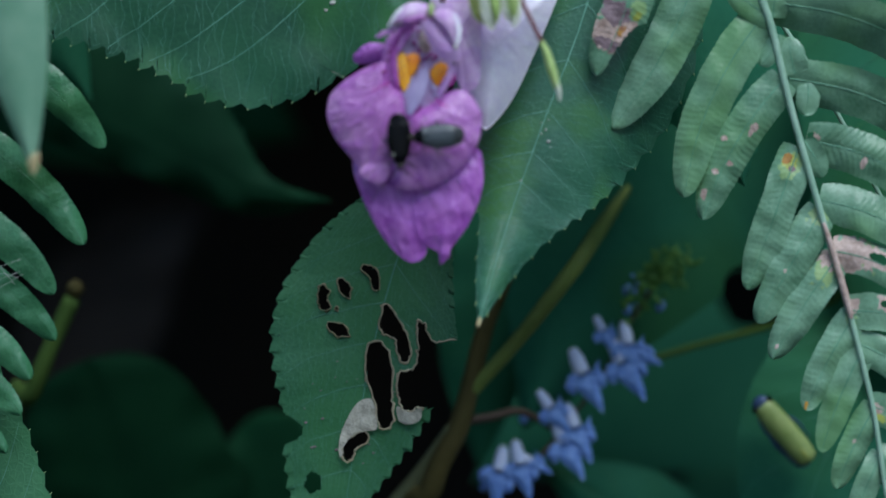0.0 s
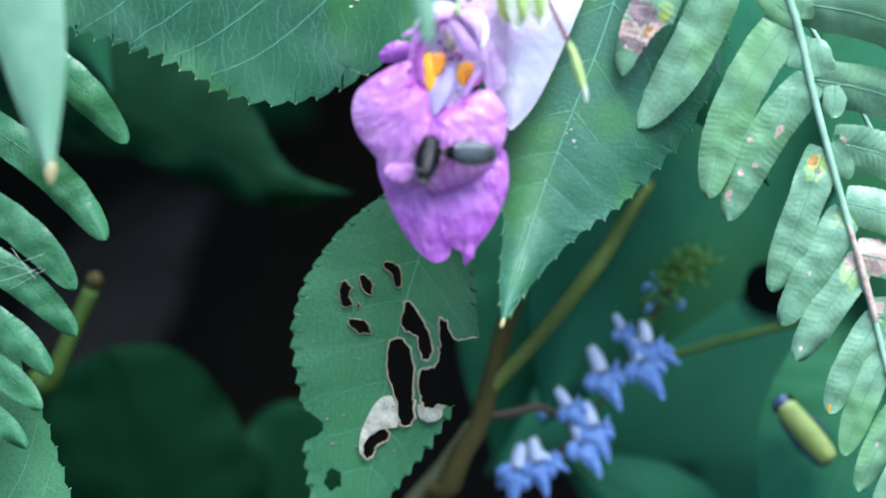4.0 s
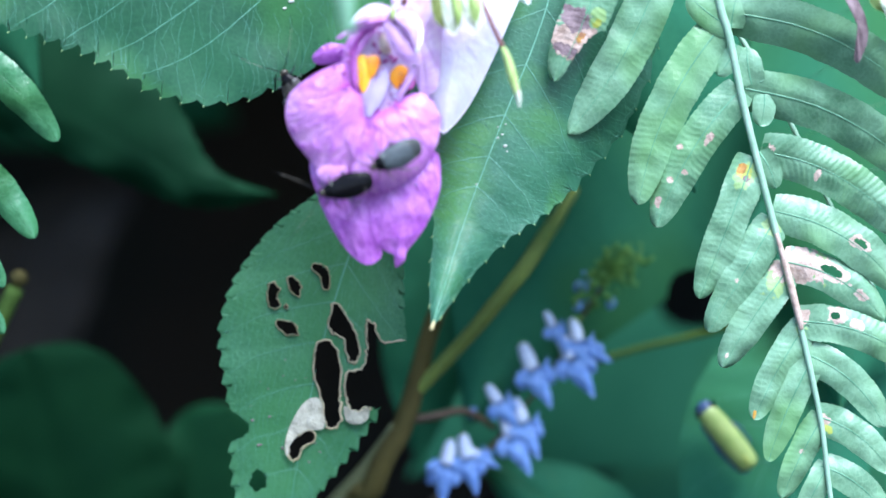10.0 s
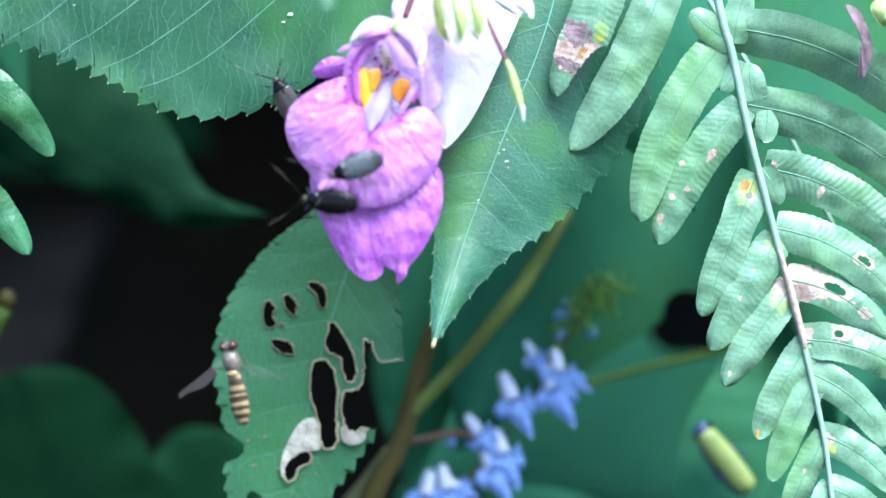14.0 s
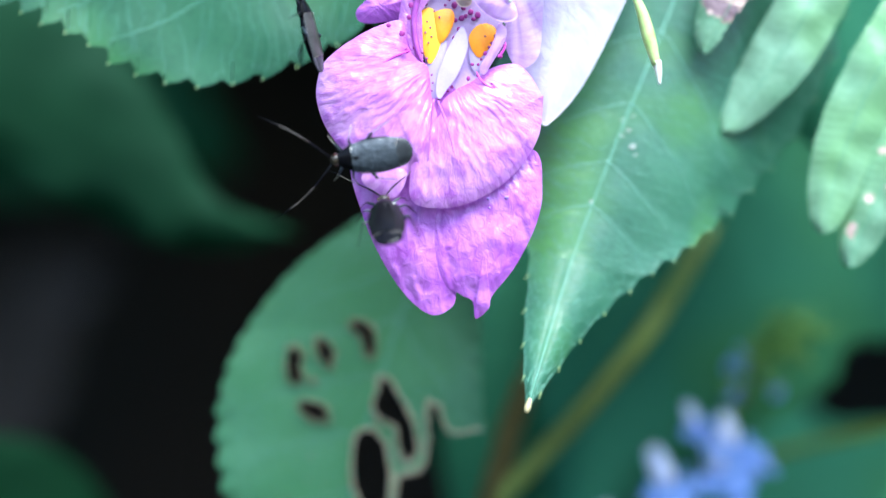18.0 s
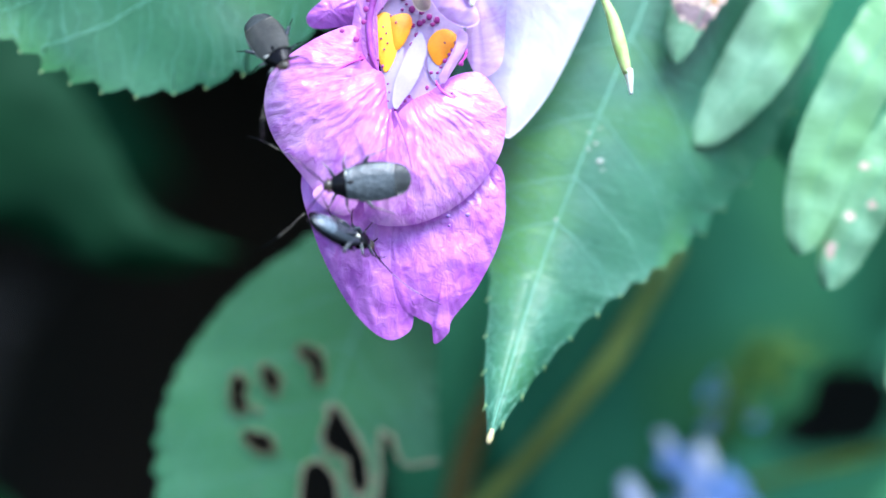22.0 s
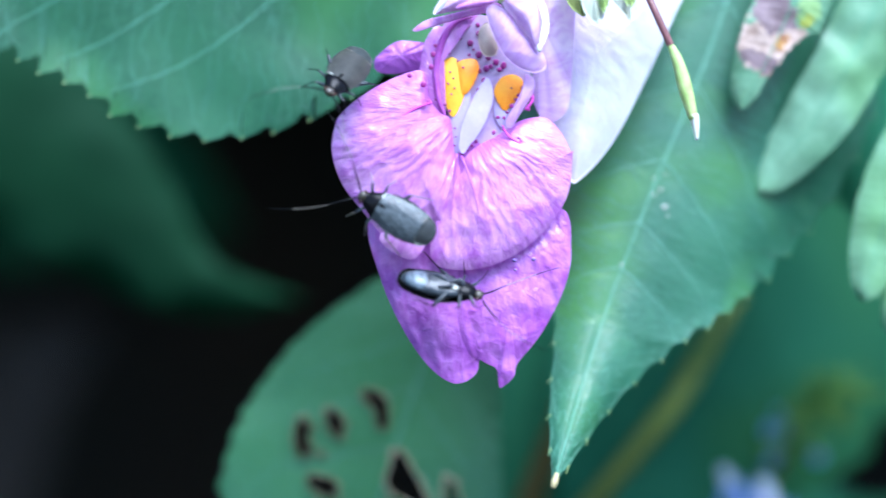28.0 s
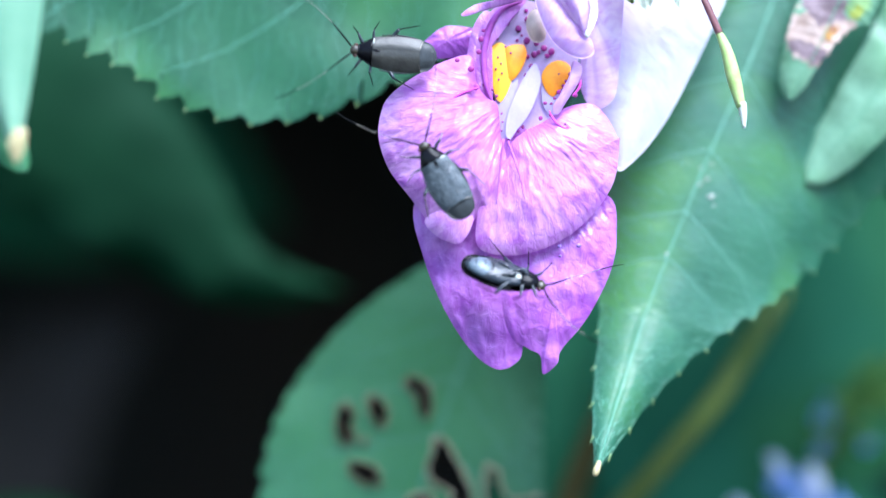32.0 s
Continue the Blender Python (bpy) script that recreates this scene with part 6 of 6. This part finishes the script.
def motions():
    walk(bug_low, [
        (0.00, insect(-5.5, -2.4, 13.6, -90, 0, 0)),
        (1.00, insect(-4.7, -2.5, 13.5, -95, 0, 5)),
        (2.00, insect(-4.8, -2.7, 12.5, -95, 0, 10)),
        (3.00, insect(-4.8, -2.8, 12.4, -95, 0, 15)),
        (3.50, insect(-5.0, -2.9, 11.8, -95, 0, 18)),
        (6.00, insect(-5.6, -3.9, 7.9, -160, 0, 50)),
        (7.00, insect(-5.5, -3.7, 8.0, -165, 0, 42)),
        (8.00, insect(-5.5, -3.5, 8.2, -170, 0, 35)),
        (9.00, insect(-5.8, -2.4, 7.4, -165, 0, 0)),
        (10.00, insect(-7.6, -2.4, 7.7, -165, 0, 0)),
        (11.00, insect(-10.3, -2.4, 7.1, -170, 0, 0)),
        (12.00, insect(-10.1, -2.4, 7.0, -170, 0, 0)),
        (13.00, insect(-10.8, -2.4, 7.4, -170, 0, 0)),
        (13.50, insect(-10.9, -2.4, 8.2, -170, 0, 0)),
        (14.50, insect(-9.0, -3.4, 7.0, -220, 0, -25)),
        (15.50, insect(-8.3, -4.4, 6.1, -270, 0, -52)),
        (16.00, insect(-7.5, -4.4, 6.7, -270, 0, -52)),
        (17.00, insect(-8.5, -4.4, 6.4, -270, 0, -52)),
        (18.00, insect(-9.1, -4.4, 5.7, -262, 0, -52)),
        (19.00, insect(-8.6, -4.4, 5.1, -262, 0, -52)),
        (20.00, insect(-8.5, -4.4, 5.5, -262, 0, -52)),
        (20.50, insect(-8.7, -3.9, 5.9, -318, 75, -50)),
        (21.00, insect(-8.8, -3.4, 6.0, -375, 135, -48)),
        (22.00, insect(-8.7, -2.8, 6.1, -380, 128, -38)),
        (23.00, insect(-7.8, -2.4, 5.7, -12, 140, 0)),
        (24.00, insect(-7.7, -2.4, 5.6, -15, 140, 0)),
        (24.50, insect(-7.8, -2.4, 5.7, -15, 140, 0)),
        (26.50, insect(-6.3, -2.4, 5.6, -15, 140, 0)),
        (27.00, insect(-6.1, -2.4, 5.5, -15, 140, 0)),
        (28.00, insect(-5.7, -2.4, 5.2, -12, 140, 0)),
        (29.00, insect(-5.6, -2.4, 5.4, -10, 140, 0)),
        (30.00, insect(-4.8, -2.4, 4.9, -8, 140, 0)),
        (31.00, insect(-4.1, -2.4, 4.5, -5, 140, 0)),
        (32.00, insect(-4.0, -2.4, 4.9, -15, 140, 0)),
    ])
    walk(bug_mid, [
        (0.00, insect(-0.4, -3.2, 14.4, 180, 0, 0)),
        (1.00, insect(-2.1, -3.2, 16.4, 200, 0, 0)),
        (2.00, insect(-2.0, -3.2, 13.7, 185, 0, 0)),
        (3.00, insect(-0.7, -3.2, 12.9, 180, 0, 0)),
        (3.50, insect(-0.4, -3.2, 12.1, 178, 0, 0)),
        (6.00, insect(5.0, -3.2, 12.2, 175, 0, 0)),
        (7.00, insect(3.6, -3.2, 13.4, 180, 0, 0)),
        (8.00, insect(3.1, -3.2, 14.2, 182, 0, 0)),
        (9.00, insect(1.6, -3.2, 13.3, 195, 0, 0)),
        (10.00, insect(-0.4, -3.2, 11.9, 205, 0, 0)),
        (11.00, insect(0.0, -3.2, 10.6, 205, 0, 0)),
        (12.00, insect(-4.0, -3.2, 12.6, 200, 0, 0)),
        (13.00, insect(-5.9, -3.2, 11.4, 205, 0, 0)),
        (13.50, insect(-5.6, -3.2, 12.1, 203, 0, 0)),
        (15.50, insect(-10.5, -3.2, 12.8, 190, 0, 0)),
        (16.00, insect(-9.9, -3.2, 12.3, 190, -15, 0)),
        (17.00, insect(-10.6, -3.2, 12.3, 188, -18, 0)),
        (18.00, insect(-10.8, -3.2, 11.9, 187, -18, 0)),
        (19.00, insect(-10.7, -3.2, 11.6, 185, -18, 0)),
        (20.00, insect(-12.1, -3.2, 11.1, 190, -18, 0)),
        (21.00, insect(-7.2, -3.2, 10.5, 195, 0, 0)),
        (22.00, insect(-6.9, -3.2, 10.7, 185, 0, 0)),
        (23.00, insect(-7.3, -3.2, 10.9, 178, 0, 0)),
        (24.00, insect(-8.9, -3.2, 11.5, 178, 0, 0)),
        (24.50, insect(-8.9, -3.2, 11.7, 176, 0, 0)),
        (26.50, insect(-9.3, -3.2, 11.4, 160, 0, 0)),
        (27.00, insect(-9.9, -3.2, 11.6, 155, 0, 0)),
        (28.00, insect(-10.3, -3.2, 11.8, 150, 0, 0)),
        (29.00, insect(-10.3, -3.2, 11.8, 148, 0, 0)),
        (30.00, insect(-10.6, -3.2, 12.3, 130, 0, 0)),
        (31.00, insect(-9.6, -3.2, 13.4, 121, 0, 0)),
        (32.00, insect(-10.0, -3.2, 13.7, 122, 0, 0)),
    ])
    walk(bug_top, [
        (0.00, insect(-8.0, 10.0, 20.0, 120, 0, 0)),
        (3.50, insect(-8.0, 10.0, 20.0, 120, 0, 0)),
        (6.00, insect(-17.0, 7.0, 20.7, 120, 0, 0)),
        (7.00, insect(-16.6, 7.0, 21.0, 120, 0, 0)),
        (9.00, insect(-14.5, 7.0, 21.8, 120, 0, 0)),
        (11.00, insect(-15.3, 7.0, 21.6, 120, 0, 0)),
        (13.00, insect(-15.6, 7.0, 21.6, 120, 0, 0)),
        (13.50, insect(-16.0, 7.0, 22.6, 120, 0, 0)),
        (15.50, insect(-15.1, 5.4, 22.2, 110, 0, 0)),
        (16.00, insect(-14.8, 5.4, 21.8, 110, 0, 0)),
        (17.00, insect(-15.1, 5.4, 21.7, 110, 15, 0)),
        (18.00, insect(-16.6, -0.8, 24.4, 105, 75, 0)),
        (19.00, insect(-16.3, -0.8, 23.6, 100, 115, 0)),
        (20.00, insect(-16.1, -0.8, 23.1, 100, 115, 0)),
        (20.50, insect(-15.8, -1.2, 23.5, 40, 60, 20)),
        (21.00, insect(-15.5, -1.6, 23.8, -28, 0, 46)),
        (22.00, insect(-15.3, -2.0, 23.4, -60, 0, 40)),
        (23.00, insect(-14.1, -2.0, 23.8, -75, 0, 40)),
        (24.00, insect(-13.8, -2.0, 23.1, -80, 0, 40)),
        (24.50, insect(-13.8, -2.0, 23.0, -85, 0, 40)),
        (26.50, insect(-15.6, -1.8, 24.1, -130, 0, 32)),
        (27.00, insect(-15.6, -1.7, 24.2, -155, 0, 44)),
        (28.00, insect(-14.8, -1.7, 24.8, -125, 0, 44)),
        (29.00, insect(-14.8, -1.6, 24.4, -130, 0, 44)),
        (30.00, insect(-13.9, -1.6, 24.6, -135, 0, 44)),
        (31.00, insect(-13.3, -1.6, 23.9, -145, 0, 44)),
        (32.00, insect(-15.0, -0.8, 25.3, -185, 0, 0)),
    ])
    walk(hoverfly, [
        (0.0, insect(87.2, 4.0, -3.2, 142, -25)),
        (4.8, insect(77.5, 4.0, -2.2, 142, -25)),
        (5.5, insect(34.5, 4.0, -5.2, 142, -25)),
        (5.8, insect(29.1, 4.0, -6.2, 142, -25)),
        (6.0, insect(31.4, 4.0, -9.9, 142, -25)),
        (6.3, insect(28.7, 4.0, -9.2, 142, -25)),
        (6.7, insect(18.7, 4.0, -11.2, 142, -25)),
        (7.0, insect(13.9, 4.0, -10.3, 142, -25)),
        (7.3, insect(13.2, 4.0, -8.4, 142, -25)),
        (7.7, insect(5.7, 4.0, -12.2, 142, -25)),
        (8.0, insect(-6.6, 4.0, -10.7, 142, -25)),
        (8.3, insect(-17.6, 4.0, -11.4, 142, -25)),
        (8.7, insect(-34.7, 4.0, -13.0, 142, -25)),
        (9.0, insect(-34.5, 4.0, -11.6, 142, -25)),
        (9.3, insect(-37.7, 4.0, -11.8, 142, -25)),
        (9.6, insect(-50.4, 4.0, -24.7, 120, -25)),
        (10.2, insect(-78.8, 4.0, -37.9, 120, -25)),
        (13.0, insect(-81.1, 4.0, -26.2, 110, -25)),
        (13.5, insect(-40.2, 4.0, -16.3, 100, -25)),
        (14.5, insect(-21.8, 4.0, -18.0, 100, -25)),
        (15.5, insect(-14.0, 4.0, -14.2, 80, -25)),
        (15.9, insect(-2.6, 4.0, -42.7, 80, -25)),
        (32.0, insect(-10.5, 4.0, -37.6, 80, -25)),
    ])
    walk(spike, [
        (0.0, pose(0.0177, 0.052, 0.6688)),
        (1.0, pose(0.0176, 0.052, 0.6688)),
        (2.0, pose(0.0175, 0.052, 0.6686)),
        (3.0, pose(0.0175, 0.052, 0.6686)),
        (3.5, pose(0.0174, 0.052, 0.6686)),
        (5.5, pose(0.0175, 0.052, 0.6685)),
        (6.0, pose(0.0175, 0.052, 0.6689)),
        (6.5, pose(0.0181, 0.052, 0.6695)),
        (7.0, pose(0.0189, 0.052, 0.6694)),
        (7.5, pose(0.0203, 0.052, 0.6688)),
        (8.0, pose(0.0208, 0.052, 0.6688)),
        (8.5, pose(0.0205, 0.052, 0.6693)),
        (9.0, pose(0.0200, 0.052, 0.6699)),
        (9.5, pose(0.0191, 0.052, 0.6701)),
        (10.0, pose(0.0185, 0.052, 0.6697)),
        (10.5, pose(0.0179, 0.052, 0.6686)),
        (11.0, pose(0.0175, 0.052, 0.6688)),
        (11.5, pose(0.0176, 0.052, 0.6692)),
        (12.0, pose(0.0181, 0.052, 0.6695)),
        (12.5, pose(0.0185, 0.052, 0.6693)),
        (13.0, pose(0.0182, 0.052, 0.6686)),
        (13.5, pose(0.0175, 0.052, 0.6684)),
        (15.5, pose(0.0120, 0.052, 0.6686)),
        (16.0, pose(0.0193, 0.052, 0.6687)),
        (17.0, pose(0.0192, 0.052, 0.6692)),
        (18.0, pose(0.0199, 0.052, 0.6688)),
        (19.0, pose(0.0209, 0.052, 0.6687)),
        (20.0, pose(0.0210, 0.052, 0.6696)),
        (21.0, pose(0.0218, 0.052, 0.6688)),
        (22.0, pose(0.0211, 0.052, 0.6689)),
        (23.0, pose(0.0206, 0.052, 0.6687)),
        (24.0, pose(0.0211, 0.052, 0.6687)),
        (24.5, pose(0.0211, 0.052, 0.6687)),
        (26.5, pose(0.0202, 0.052, 0.6691)),
        (27.0, pose(0.0202, 0.052, 0.6691)),
        (28.0, pose(0.0211, 0.052, 0.6701)),
        (29.0, pose(0.0217, 0.052, 0.6705)),
        (30.0, pose(0.0213, 0.052, 0.6702)),
        (31.0, pose(0.0209, 0.052, 0.6704)),
        (32.0, pose(0.0217, 0.052, 0.6712)),
    ])
    walk(side_blade, [
        (t, Matrix.Translation(at(-64 + dx, -18, 64 + dz)) @ pose(0, 0, 0, 0, -turn, 0)) for t, dx, dz, turn in
        ((0, 1.0, 1.5, 0), (3, 0.0, 0.0, 0), (5.5, 0.0, 0.0, 0), (7, -1.2, 0.0, 0), (9, -3.0, 0.5, 0), (13, -3.5, 1.0, 0), (16, -1.0, 2.0, 0),
         (24, 0.0, 4.0, 3), (28, 1.0, 4.2, 4), (29.5, 3.0, 3.0, 4.5), (31, 2.4, 2.4, 5), (32, 8.6, 4.0, 1.5))
    ])
    walk(hanging_blade, [
        (0.0, pose(-0.0063, -0.030, 0.7712)),
        (3.0, pose(-0.0058, -0.030, 0.7667)),
        (6.0, pose(-0.0067, -0.030, 0.7666)),
        (7.0, pose(-0.0074, -0.030, 0.7666)),
        (8.0, pose(-0.0093, -0.030, 0.7680)),
        (9.0, pose(-0.0111, -0.030, 0.7674)),
        (10.0, pose(-0.0084, -0.030, 0.7682)),
        (11.0, pose(-0.0087, -0.030, 0.7718)),
        (13.0, pose(-0.0109, -0.030, 0.7730)),
        (16.0, pose(-0.0139, -0.030, 0.7730)),
        (32.0, pose(-0.0164, -0.030, 0.7715)),
    ])


motions()
